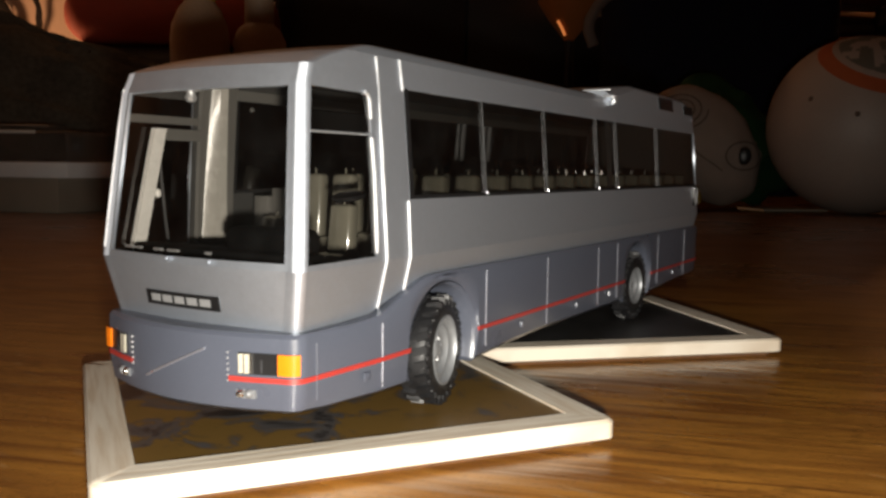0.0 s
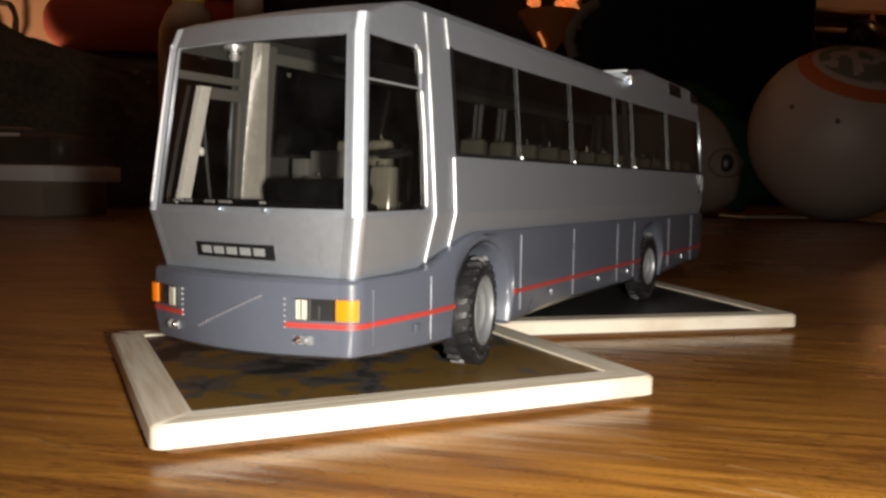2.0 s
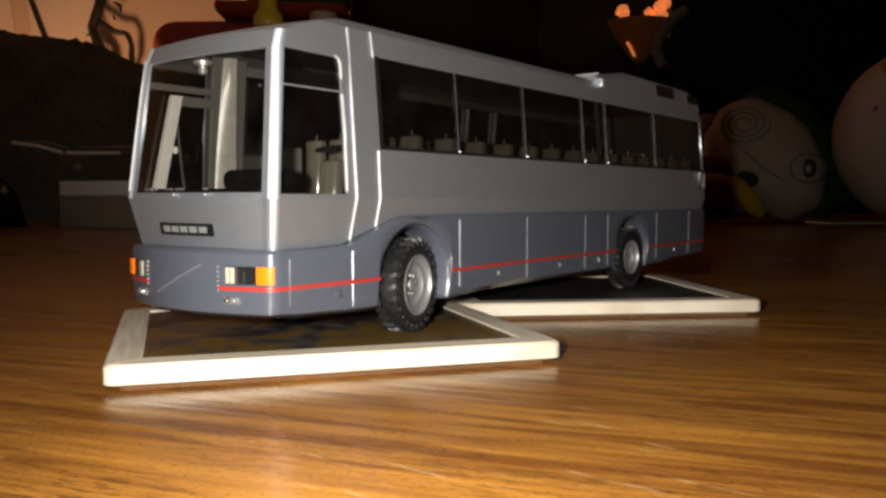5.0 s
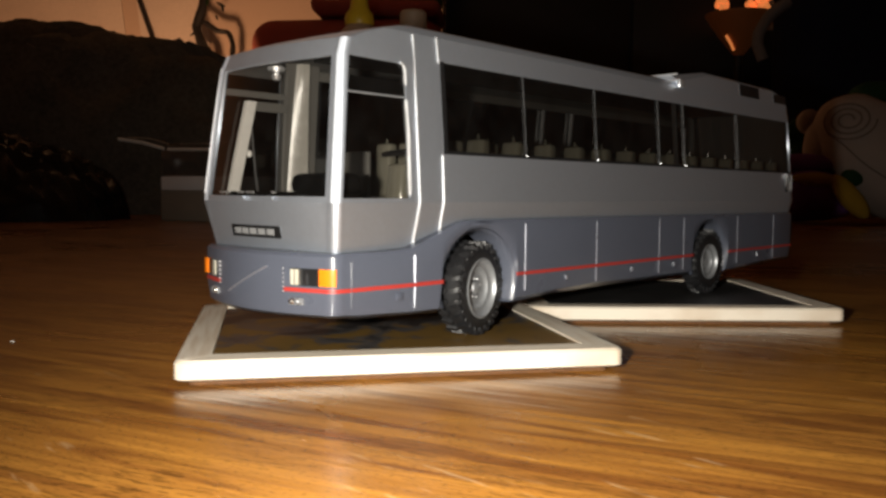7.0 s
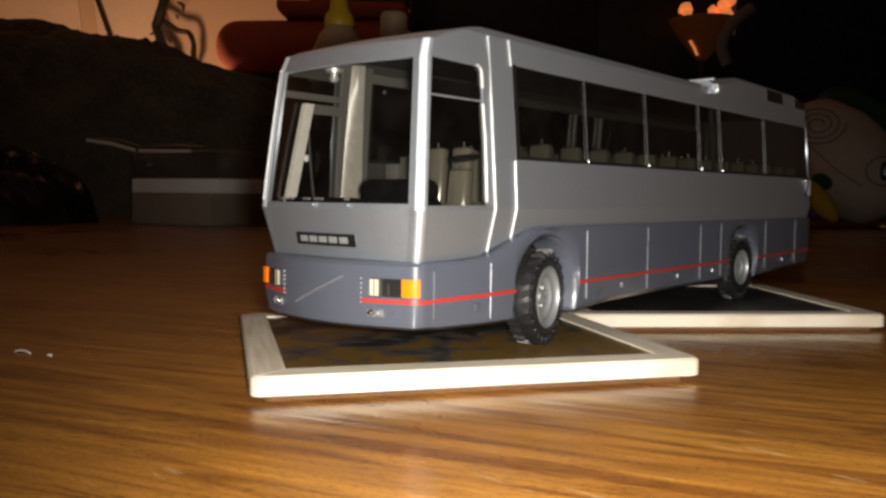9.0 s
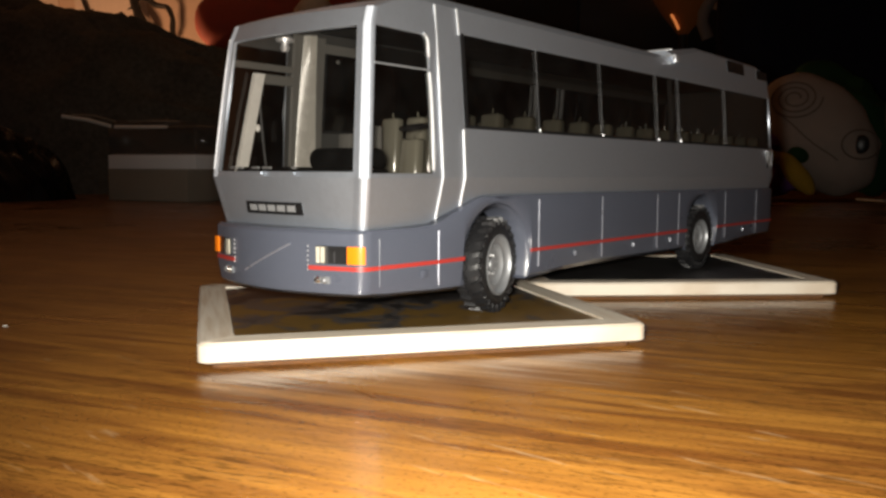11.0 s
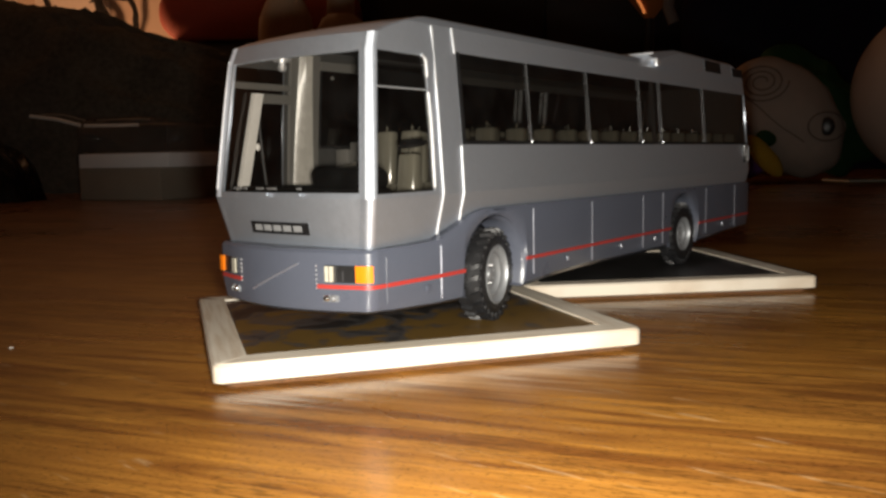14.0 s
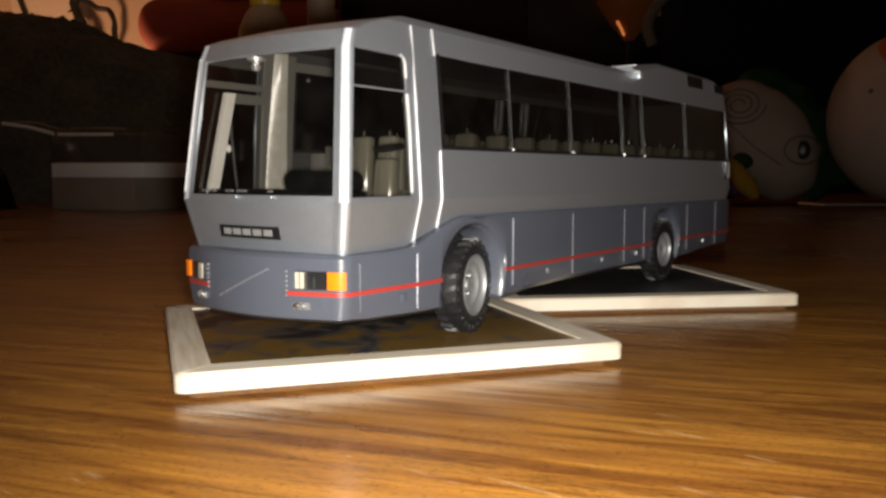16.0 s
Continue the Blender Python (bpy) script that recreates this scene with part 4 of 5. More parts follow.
# ---- wheels ----
def wheel_meshes(r, rim_r, w):
    """Knobbly tyre, dished rim, nut and drum of a wheel that faces +x."""
    turn_x = pose(0, 0, 0, 0, 90, 0)
    bm = bmesh.new()
    lathe(bm, [(rim_r - 0.0002, -w / 2), (r - 0.0023, -w / 2 - 0.0002), (r - 0.0011, -w / 2 + 0.0006), (r - 0.0007, -w / 2 + 0.0014), (r - 0.0006, 0), (r - 0.0007, w / 2 - 0.0014), (r - 0.0011, w / 2 - 0.0006), (r - 0.0023, w / 2 + 0.0002), ((r + rim_r) / 2 - 0.001, w / 2 + 0.0003), (rim_r - 0.0002, w / 2)], 48, turn_x, True)
    n = 24
    for k in range(n):
        for side in (-1, 1):
            a = 2 * math.pi * (k + 0.5 * (side > 0)) / n
            lug = bmesh.ops.create_cube(bm, size=1.0, matrix=pose(0, 0, 0, math.degrees(a)) @ Matrix.Translation((side * 0.29 * w, 0, r - 0.0006)) @ pose(0, 0, 0, 0, 0, side * 18) @ Matrix.Diagonal((0.46 * w, 0.0016, 0.0014, 1)))
            bmesh.ops.bevel(bm, geom=list({e for v in lug["verts"] for e in v.link_edges}), offset=0.0002, segments=2, affect="EDGES")
            a += math.pi / n
            lug = bmesh.ops.create_cube(bm, size=1.0, matrix=pose(0, 0, 0, math.degrees(a)) @ Matrix.Translation((side * 0.474 * w, 0, r - 0.0014)) @ Matrix.Diagonal((0.0009, 0.0012, 0.0013, 1)))
            bmesh.ops.bevel(bm, geom=list({e for v in lug["verts"] for e in v.link_edges}), offset=0.00015, segments=1, affect="EDGES")
    tyre = mesh_of("tyre", bm, RUBBER)
    bm = bmesh.new()
    k = rim_r / 0.0084
    lathe(bm, [(0.0084 * k, -0.003), (0.0084 * k, 0.0030), (0.0086 * k, 0.0042), (0.0081 * k, 0.0043), (0.0078 * k, 0.0037), (0.0073 * k, 0.0031), (0.0066 * k, 0.0029), (0.0058 * k, 0.0029), (0.0052 * k, 0.0021), (0.0046 * k, 0.0019), (0.0036 * k, 0.0019), (0.0022 * k, 0.0019), (0.0019 * k, 0.0024), (0.0010 * k, 0.0027), (0, 0.0027)], 40, turn_x)
    bmesh.ops.translate(bm, verts=bm.verts[:], vec=(w / 2 - 0.0039, 0, 0))
    rim = mesh_of("rim", bm, RIM)
    bm = bmesh.new()
    lathe(bm, [(0, -0.0002), (0.00024 * k, -0.0002), (0.00024 * k, 0.0002), (0.00014 * k, 0.0004), (0, 0.00055)], 8, turn_x)
    nut = mesh_of("wheel_nut", bm, TRIM)
    bm = bmesh.new()
    lathe(bm, [(0, -0.0045), (0.0070 * k, -0.0045), (0.0070 * k, -0.0022), (0, -0.0022)], 24, turn_x)
    drum = mesh_of("wheel", bm, BLACK)
    bm = bmesh.new()
    lathe(bm, [(0.0024 * k, 0.0012), (0.0024 * k, 0.0021), (0.0017 * k, 0.0022), (0.0017 * k, 0.0012)], 28, Matrix.Translation((w / 2 - 0.0039, 0, 0)) @ turn_x)
    hub = mesh_of("hub", bm, HUB)
    return tyre, rim, nut, drum, hub, 0.0027 * k


for yc, zc, r, rim_r, steer, w in ((0.1588, 0.0175, 0.0120, 0.0076, 12, 0.0064), (0.2900, 0.0172, 0.0117, 0.0063, 0, 0.0052)):
    tyre_me, rim_me, nut_me, drum_me, hub_me, ring_r = wheel_meshes(r, rim_r, w)
    for s in (1, -1):
        wheel = new("wheel", drum_me)
        wheel.parent = bus
        wheel.matrix_local = Matrix.Translation(B(s * (0.0251 - w / 2), yc, zc)) @ pose(0, 0, 0, 0, 0, steer + (0 if s > 0 else 180)) @ pose(0, 0, 0, 13 if yc < 0.2 else 40)
        for name, me, m in [("tyre", tyre_me, Matrix.Identity(4)), ("rim", rim_me, Matrix.Identity(4)), ("hub", hub_me, Matrix.Identity(4))] + [("wheel_nut", nut_me, pose(0.0018 + w / 2 - 0.0039, ring_r * math.cos(k * math.pi / 4), ring_r * math.sin(k * math.pi / 4))) for k in range(8)]:
            ob = new(name, me)
            ob.parent = wheel
            ob.matrix_local = m
for yc, zc in ((0.1588, 0.0179), (0.2900, 0.0174)):
    part("axle", tube(bmesh.new(), [B(-0.018, yc, zc), B(0.018, yc, zc)], 0.0022, 12), BLACK, bus)

# ---- inside the bus ----
part("dashboard", box(bmesh.new(), B(-0.0225, 0.1145, 0.0340), B(0.0225, 0.1215, 0.0418), 0.0012), MATT, bus)
part("instrument_hood", box(bmesh.new(), B(0.0010, 0.1165, 0.0410), B(0.0205, 0.1235, 0.0461), 0.0022, 4), MATT, bus)
part("partition", box(bmesh.new(), B(-0.0133, 0.1462, 0.0344), B(-0.0036, 0.1474, 0.0526), 0.0004), LINER, bus, "grey partition behind the front seats")
part("step_box", box(bmesh.new(), B(-0.0178, 0.1452, 0.0344), B(-0.0134, 0.1474, 0.0508), 0.0004), LINER, bus)
bm = bmesh.new()
ring = pose(0, 0, 0, 12, 0, 0)
hub = B(0.0138, 0.1395, 0.0515)
tube(bm, [hub + ring @ Vector((0.0032 * math.cos(a), 0.0032 * math.sin(a), 0)) for a in [2 * math.pi * k / 20 for k in range(21)]], 0.0005, 6)
tube(bm, [hub - Vector((0.0032, 0, 0)), hub + Vector((0.0032, 0, 0))], 0.0004, 6)
part("steering_wheel", bm, BLACK, bus)
bm = bmesh.new()
lathe(bm, [(0, -0.0017), (0.0009, -0.0014), (0.0013, -0.0005), (0.0009, 0.0003), (0.0009, 0.0006), (0.0022, 0.0010), (0.0024, 0.0017), (0.0016, 0.0024), (0.0006, 0.0027), (0.0006, 0.0046)], 20, Matrix.Translation(B(-0.0195, 0.1285, 0.0722)))
part("mirror_ball", bm, TRIM, bus, "bright round cab mirror")


def seat_mesh():
    """One moulded seat: cushion, upright back with rounded shoulders, thin pin on top."""
    bm = bmesh.new()
    box(bm, (-0.0035, -0.0070, 0.0), (0.0035, 0.0010, 0.0060), 0.0010)
    made = len(bm.verts)
    box(bm, (-0.0033, -0.0016, 0.003), (0.0033, 0.0016, 0.0208), 0.0009, 3)
    bm.verts.ensure_lookup_table()
    for v in bm.verts[made:]:
        rise = max(0, v.co.z - 0.0140) / 0.0055
        v.co.x *= 1 - 0.08 * rise ** 2
        v.co.y += 0.08 * (v.co.z - 0.0195) - 0.0010 * (1 - (v.co.x / 0.0040) ** 2)
    tube(bm, [(0, -0.0004, 0.0200), (0, -0.0004, 0.0222)], 0.00022, 8)
    return mesh_of("seat", bm, SEAT)


SEAT_MESH = seat_mesh()


def seat(name, u, y, z=0.0350, tall=1.0):
    ob = new(name, SEAT_MESH)
    ob.parent = bus
    ob.matrix_local = Matrix.Translation(B(u, y, z)) @ Matrix.Diagonal((1, 1, tall, 1))


for k in range(14):
    for u in (0.0195, 0.0104, -0.0058, -0.0150):
        seat("seat", u, 0.1645 + 0.0149 * k)
seat("driver_seat", 0.0045, 0.1505, 0.0345, 0.71)
seat("guide_seat", -0.0066, 0.1412, 0.0345, 0.59)

# ---- things round the bus ----


def room_at(x, y, z, turn=0.0):
    return Matrix.Translation((x, y, z)) @ ROOM @ pose(0, 0, 0, 0, 0, turn)


# carton with a pale lid and a clear case on it
CARTON = room_at(-0.879, 0.623, 0.0, -25)
carton = base_of("carton", "low grey card box with a pale lid", "box", CARTON)
part("tray", box(bmesh.new(), (-0.1500, 0.0030, 0.0), (-0.0165, 0.1180, 0.045), 0.0015), CARD, carton)
part("lid", box(bmesh.new(), (-0.146, 0.0, 0.0412), (0.0, 0.125, 0.0595), 0.0012), LID, carton, "pale lid")
case = base_of("clear_case", "clear plastic case with pale foil glints lying on the carton", "case", CARTON @ Matrix.Translation((0, 0, 0.0597)))
part("cover", box(bmesh.new(), (-0.150, 0.004, 0.0), (-0.003, 0.118, 0.036), 0.003, 3), ACRYLIC, case)
# pale bars, the glints of the foil edges put into their colour
for pts, r in (([(-0.215, -0.010, 0.051), (-0.180, 0.000, 0.046), (-0.146, 0.006, 0.0375)], 0.0024), ([(-0.230, 0.020, 0.055), (-0.190, 0.022, 0.053), (-0.150, 0.020, 0.0440)], 0.0011), ([(-0.136, 0.004, 0.0365), (-0.090, 0.004, 0.0355), (-0.050, 0.006, 0.0350)], 0.0021), ([(-0.140, 0.030, 0.0450), (-0.095, 0.030, 0.0445), (-0.052, 0.030, 0.0425)], 0.0012)):
    part("foil_glint", tube(bmesh.new(), pts, r), TRIM_WHITE if r > 0.002 else CARD, case)
part("film", box(bmesh.new(), (-0.146, 0.010, 0.0360), (-0.050, 0.060, 0.0445), 0.002), ACRYLIC, case)
part("case_edge", tube(bmesh.new(), [(-0.0045, 0.0055, 0.0), (-0.0045, 0.0055, 0.034)], 0.0013), ACRYLIC, case)


def heap(name, size, mat, label, category, place, seed, lumps=0.35, n=40, folds=0.0, crest=()):
    """A soft heaped thing: a low dome with folds."""
    bm = bmesh.new()
    lx, ly, lz = size
    g = []
    for j in range(n + 1):
        line = []
        for i in range(n + 1):
            x, y = 2 * i / n - 1, 2 * j / n - 1
            d = max(0.0, 1 - (abs(x) ** 2.6 + abs(y) ** 2.6))
            f = d ** (0.2 if crest else 0.45)
            high = pl(x * lx, crest) if crest else lz
            f *= 1 + lumps * noise.noise(Vector((x * 1.9 + seed, y * 1.9, seed))) + (0.03 if crest else 0.12) * noise.noise(Vector((x * 6 + seed, y * 6, 3)))
            f *= 1 + folds * (min(1, 0.15 + 2.2 * abs(y)) if crest else 1) * (0.12 - abs(noise.noise(Vector((x * 5 + y * 3 + seed, y * 9 - x * 2, 8)))) * 1.6)
            line.append(bm.verts.new((x * lx, y * ly, max(0.0, f) * high)))
        g.append(line)
    for a, b in zip(g, g[1:]):
        for k in range(n):
            bm.faces.new((a[k], a[k + 1], b[k + 1], b[k]))
    ring = [g[0][i] for i in range(n + 1)] + [g[j][n] for j in range(1, n + 1)] + [g[n][i] for i in range(n - 1, -1, -1)] + [g[j][0] for j in range(n - 1, 0, -1)]
    bm.faces.new(ring[::-1])
    return thing(name, bm, mat, label, category, place)


# sofa behind the table with dark clothes heaped over it
sofa = base_of("sofa", "dark sofa behind the table", "sofa", ROOM @ Matrix.Translation((-1.2, 2.38, FLOOR)))
part("seat_base", box(bmesh.new(), (-1.0, -0.35, 0.0), (1.15, 0.45, 0.42), 0.04), DARK, sofa)
part("backrest", box(bmesh.new(), (-1.0, 0.30, 0.38), (1.0, 0.5, 0.76), 0.05), DARK, sofa)
jacket = heap("dark_jacket", (0.95, 0.26, 0.30), CLOTH, "black fleece jacket heaped behind the box", "jacket", ROOM @ Matrix.Translation((-1.02, 1.60, -0.005)), 2.3, 0.02, 120, 0.26, [(-0.95, 0.31), (-0.1, 0.325), (0.154, 0.350), (0.208, 0.354), (0.273, 0.352), (0.333, 0.343), (0.385, 0.331), (0.47, 0.326), (0.515, 0.315), (0.56, 0.296), (0.60, 0.290), (0.95, 0.25)])
for pts, r in (([(-1.05, 1.47, 0.245), (-0.80, 1.46, 0.262), (-0.66, 1.46, 0.250), (-0.54, 1.47, 0.226), (-0.44, 1.48, 0.195), (-0.36, 1.49, 0.150)], 0.060), ([(-0.98, 1.42, 0.140), (-0.80, 1.41, 0.150), (-0.66, 1.41, 0.140), (-0.55, 1.42, 0.110)], 0.050)):
    # sleeves lying across the heap
    bm = bmesh.new()
    fine = []
    for a, b in zip(pts, pts[1:]):
        fine += [Vector(a).lerp(Vector(b), k / 10) for k in range(10)]
    tube(bm, fine + [Vector(pts[-1])], r, 20)
    for v in bm.verts:
        v.co += 0.016 * Vector((0, noise.noise(v.co * 14), noise.noise(v.co * 14 + Vector((5, 1, 2))))) + 0.008 * Vector((0, noise.noise(v.co * 34), noise.noise(v.co * 34 + Vector((3, 7, 1)))))
    sleeve = part("sleeve", bm, CLOTH, jacket)
    sleeve.matrix_parent_inverse = Matrix.Translation((1.02, -1.60, 0.005))
heap("black_bag", (0.26, 0.14, 0.12), BAG, "crumpled shiny black plastic bag lying beside the carton", "bag", ROOM @ Matrix.Translation((-0.745, 1.10, -0.002)), 7.7, 0.3, 90, 0.30)

# posters and small things on the lit wall
for x0, x1, z0, z1, tilt in ((-1.95, -1.30, 0.30, 1.00, -7), (-1.24, -0.98, 0.30, 0.95, -7)):
    poster = thing("poster", box(bmesh.new(), (x0, -0.008, z0), (x1, 0.0, z1)), PAPER, "pale paper poster on the lit wall", "poster", ROOM @ Matrix.Translation((0, 3.194, 0)) @ pose(0, 0, 0, 0, tilt, 0))
thing("hanging_strip", tube(bmesh.new(), [(-1.36, 3.17, 0.86), (-1.27, 3.17, 0.60), (-1.22, 3.17, 0.45)], 0.009), DARK, "thin dark strip hanging before the posters", "strip", ROOM)
twig = base_of("potted_plant", "potted plant with dark bent stems and few leaves", "plant", ROOM @ Matrix.Translation((-1.03, 3.08, 0.28)))
part("pot", lathe(bmesh.new(), [(0, 0), (0.05, 0), (0.07, 0.10), (0.064, 0.10), (0.056, 0.085), (0, 0.085)], 20), DARK, twig)
part("shelf_bracket", box(bmesh.new(), (-0.10, -0.08, -0.02), (0.10, 0.115, 0.0), 0.004), DARK, twig)


def bent_stem(name, pts, r):
    bm = bmesh.new()
    fine = [Vector(a).lerp(Vector(b), k / 6) for a, b in zip(pts, pts[1:]) for k in range(6)] + [Vector(pts[-1])]
    fine = [fine[0]] + [(a + 2 * b + c) / 4 for a, b, c in zip(fine, fine[1:], fine[2:])] + [fine[-1]]
    tube(bm, fine, r, 8)
    for v in bm.verts:
        v.co += 0.006 * Vector((noise.noise(v.co * 22), 0, noise.noise(v.co * 22 + Vector((4, 2, 1)))))
    return part(name, bm, DARK, twig)


bent_stem("stem", [(0.01, 0.03, 0.08), (-0.005, 0.04, 0.26), (-0.045, 0.04, 0.315), (-0.058, 0.04, 0.365), (-0.035, 0.04, 0.43), (-0.020, 0.04, 0.50)], 0.017)
bent_stem("branch", [(0.03, 0.03, 0.08), (0.080, 0.04, 0.24), (0.080, 0.04, 0.300), (0.062, 0.04, 0.345), (0.020, 0.04, 0.352), (-0.030, 0.04, 0.388)], 0.010)
leaf_rng = random.Random(9)
for x, z, size, mat in ((-0.022, 0.478, 0.040, PLUSH_GREEN), (-0.035, 0.500, 0.045, PLUSH_GREEN), (-0.005, 0.505, 0.040, PLUSH_GREEN), (0.038, 0.445, 0.020, DARK), (0.046, 0.432, 0.017, DARK), (0.022, 0.398, 0.014, DARK), (-0.064, 0.340, 0.016, DARK)):
    bm = bmesh.new()
    n = 8
    rows = [[bm.verts.new((w * size * 0.32 * math.sin(math.pi * (k + 0.4) / (n + 0.8)), 0.10 * size * math.sin(3 * k / n) + w * w * 0.06 * size, (k / n - 0.5) * 2 * size)) for k in range(n + 1)] for w in (-1, 0, 1)]
    for a, b in zip(rows, rows[1:]):
        for k in range(n):
            bm.faces.new((a[k], a[k + 1], b[k + 1], b[k]))
    leaf = part("leaf", bm, mat, twig)
    leaf.modifiers.new("thickness", "SOLIDIFY").thickness = 0.002
    leaf.matrix_local = pose(x, 0.03, z, leaf_rng.uniform(-15, 15), leaf_rng.uniform(-70, 70), leaf_rng.uniform(-25, 25))
for k in range(3):
    thing("dark_cushion", box(bmesh.new(), (-0.29, -0.15, 0.0), (0.29, 0.17, 0.224), 0.06, 4), DARK, "dark square sofa cushion in a stack", "cushion", ROOM @ Matrix.Translation((-0.36, 2.36, -0.320 + 0.226 * k)), "stacked cushions")
bm = box(bmesh.new(), (-0.272, -0.13, 0.0), (0.25, 0.13, 0.142), 0.065, 6)
for v in bm.verts:
    v.co.z += 0.004 * math.sin(11 * v.co.x) * (v.co.z > 0.05)
thing("red_cushion", bm, RED_CLOTH, "dark red bolster cushion on a cushion stack", "cushion", ROOM @ Matrix.Translation((-0.36, 2.34, 0.360)))

# folded blanket on the bolster, its corner turned up, and a cushion leaning on it
bm = box(bmesh.new(), (-0.175, -0.12, 0.0), (0.17, 0.11, 0.040), 0.018, 4)
for v in bm.verts:
    v.co.z += 0.020 * max(0, (-0.10 - v.co.x) / 0.075) ** 2 + 0.006 * math.sin(14 * v.co.x + 1)
thing("folded_blanket", bm, RED_CLOTH, "dark red folded blanket lying on a bolster cushion", "blanket", ROOM @ Matrix.Translation((-0.29, 2.34, 0.503)))
bm = box(bmesh.new(), (-0.095, -0.05, 0.0), (0.16, 0.09, 0.24), 0.03, 4)
for v in bm.verts:
    v.co.x += (0.55 * v.co.z - 0.035) * (v.co.x < 0.03)
thing("green_cushion", bm, GREEN_CLOTH, "olive green cushion standing on the folded blanket", "cushion", ROOM @ Matrix.Translation((-0.285, 2.35, 0.540)))

# bottles at the table's far side
bottle = base_of("squeeze_bottle", "brown plastic bottle with a yellow pointed cap", "bottle", ROOM @ Matrix.Translation((-0.128, 0.95, 0)))
part("flask", lathe(bmesh.new(), [(0, 0), (0.029, 0), (0.031, 0.008), (0.031, 0.185), (0.029, 0.205), (0.022, 0.222), (0.015, 0.231), (0, 0.231)], 28), BROWN_PLASTIC, bottle)
part("cap", lathe(bmesh.new(), [(0.0, 0.230), (0.016, 0.231), (0.017, 0.234), (0.016, 0.243), (0.011, 0.250), (0.006, 0.285), (0, 0.287)], 24), YELLOW, bottle, "yellow pointed cap")
jar = base_of("lotion_bottle", "brown plastic bottle with a short cream neck", "bottle", ROOM @ Matrix.Translation((-0.066, 0.95, 0)))
part("flask", lathe(bmesh.new(), [(0, 0), (0.026, 0), (0.028, 0.008), (0.028, 0.190), (0.022, 0.203), (0.016, 0.208), (0, 0.208)], 28), BROWN_PLASTIC, jar)
part("cap", lathe(bmesh.new(), [(0.0, 0.207), (0.0155, 0.208), (0.0155, 0.244), (0.013, 0.247), (0, 0.247)], 24), CREAM, jar)

# glowing bowl of stones
bowl = base_of("stone_lamp", "amber funnel lamp holding glowing orange stones", "lamp", ROOM @ Matrix.Translation((0.668, 2.30, FLOOR)))
bm = bmesh.new()
lathe(bm, [(0.0, 1.146), (0.012, 1.148), (0.054, 1.200), (0.086, 1.250), (0.088, 1.256), (0.083, 1.256), (0.050, 1.206), (0.010, 1.158), (0, 1.158)], 28)
part("funnel", bm, COPPER, bowl, "amber funnel shade")
# glowing rod stands in for the light along the funnel's edge
part("edge_glow", tube(bmesh.new(), [(-0.018, -0.020, 1.160), (-0.030, -0.030, 1.178), (-0.042, -0.034, 1.195)], 0.0035), EMBER, bowl, "glowing rod for the funnel's lit edge")
part("stem", lathe(bmesh.new(), [(0, 0), (0.12, 0), (0.12, 0.015), (0.015, 0.03), (0.012, 1.150), (0, 1.150)], 20), DARK, bowl)
rng = random.Random(4)
for k in range(15):
    # a tall piece on one side, a slanting pile on the other, low ones between
    bm = bmesh.new()
    r = rng.uniform(0.012, 0.020)
    if k < 3:
        x, z = -0.046 + 0.006 * rng.random(), 1.256 + 0.016 * k
    elif k < 12:
        x = rng.uniform(0.020, 0.078)
        z = 1.250 + rng.uniform(0.0, 0.022 + 0.75 * (x - 0.010))
    else:
        x, z = rng.uniform(-0.03, 0.02), 1.240
    bmesh.ops.create_icosphere(bm, subdivisions=2, radius=r, matrix=Matrix.Translation((x, rng.uniform(-0.030, 0.030), z)))
    for v in bm.verts:
        v.co += Vector((1, 1, 1)) * 0.009 * noise.noise(v.co * 60)
    part("stone", bm, EMBER, bowl, "", False)

# dark furniture behind
room_box("dark_cabinet", (-0.13, 2.46, FLOOR), (0.95, 2.9, 1.3), DARK, "tall dark cabinet against the far wall", "cabinet", "", 0.01)
cabinet = bpy.data.objects["dark_cabinet"]
for x0, x1 in ((-0.12, 0.404), (0.412, 0.94)):
    door = part("door", box(bmesh.new(), (x0, 2.445, FLOOR + 0.06), (x1, 2.461, 1.28), 0.003), DARK, cabinet)
    knob = 0.37 if x0 < 0 else 0.446
    part("knob", lathe(bmesh.new(), [(0, 0), (0.006, 0), (0.006, 0.012), (0.013, 0.018), (0.011, 0.027), (0, 0.029)], 16, Matrix.Translation((knob, 2.446, 0.15)) @ pose(0, 0, 0, 90, 0, 0)), DARK, door)
part("corner_strip", box(bmesh.new(), (0.781, 2.432, 0.50), (0.822, 2.4449, 1.28), 0.004), CARD, cabinet, "pale edge strip")
chair = base_of("armchair", "navy fabric armchair with a high rounded back", "armchair", ROOM @ Matrix.Translation((1.02, 2.02, FLOOR)))
part("backrest", box(bmesh.new(), (-0.31, 0.0, 0.3), (0.31, 0.22, 1.45), 0.10, 5), NAVY, chair)
part("seat", box(bmesh.new(), (-0.30, -0.35, 0.08), (0.32, 0.10, 0.46), 0.06, 4), NAVY, chair)
# grey bar added where the chair's rounded edge catches light
part("back_lit_edge", tube(bmesh.new(), [(-0.372, 0.0, 1.095), (-0.386, 0.0, 1.130), (-0.384, 0.0, 1.155), (-0.365, 0.0, 1.190), (-0.345, 0.0, 1.210), (-0.318, 0.0, 1.228)], 0.014, 10), LIT_EDGE, chair, "grey bar for the back's lit edge")


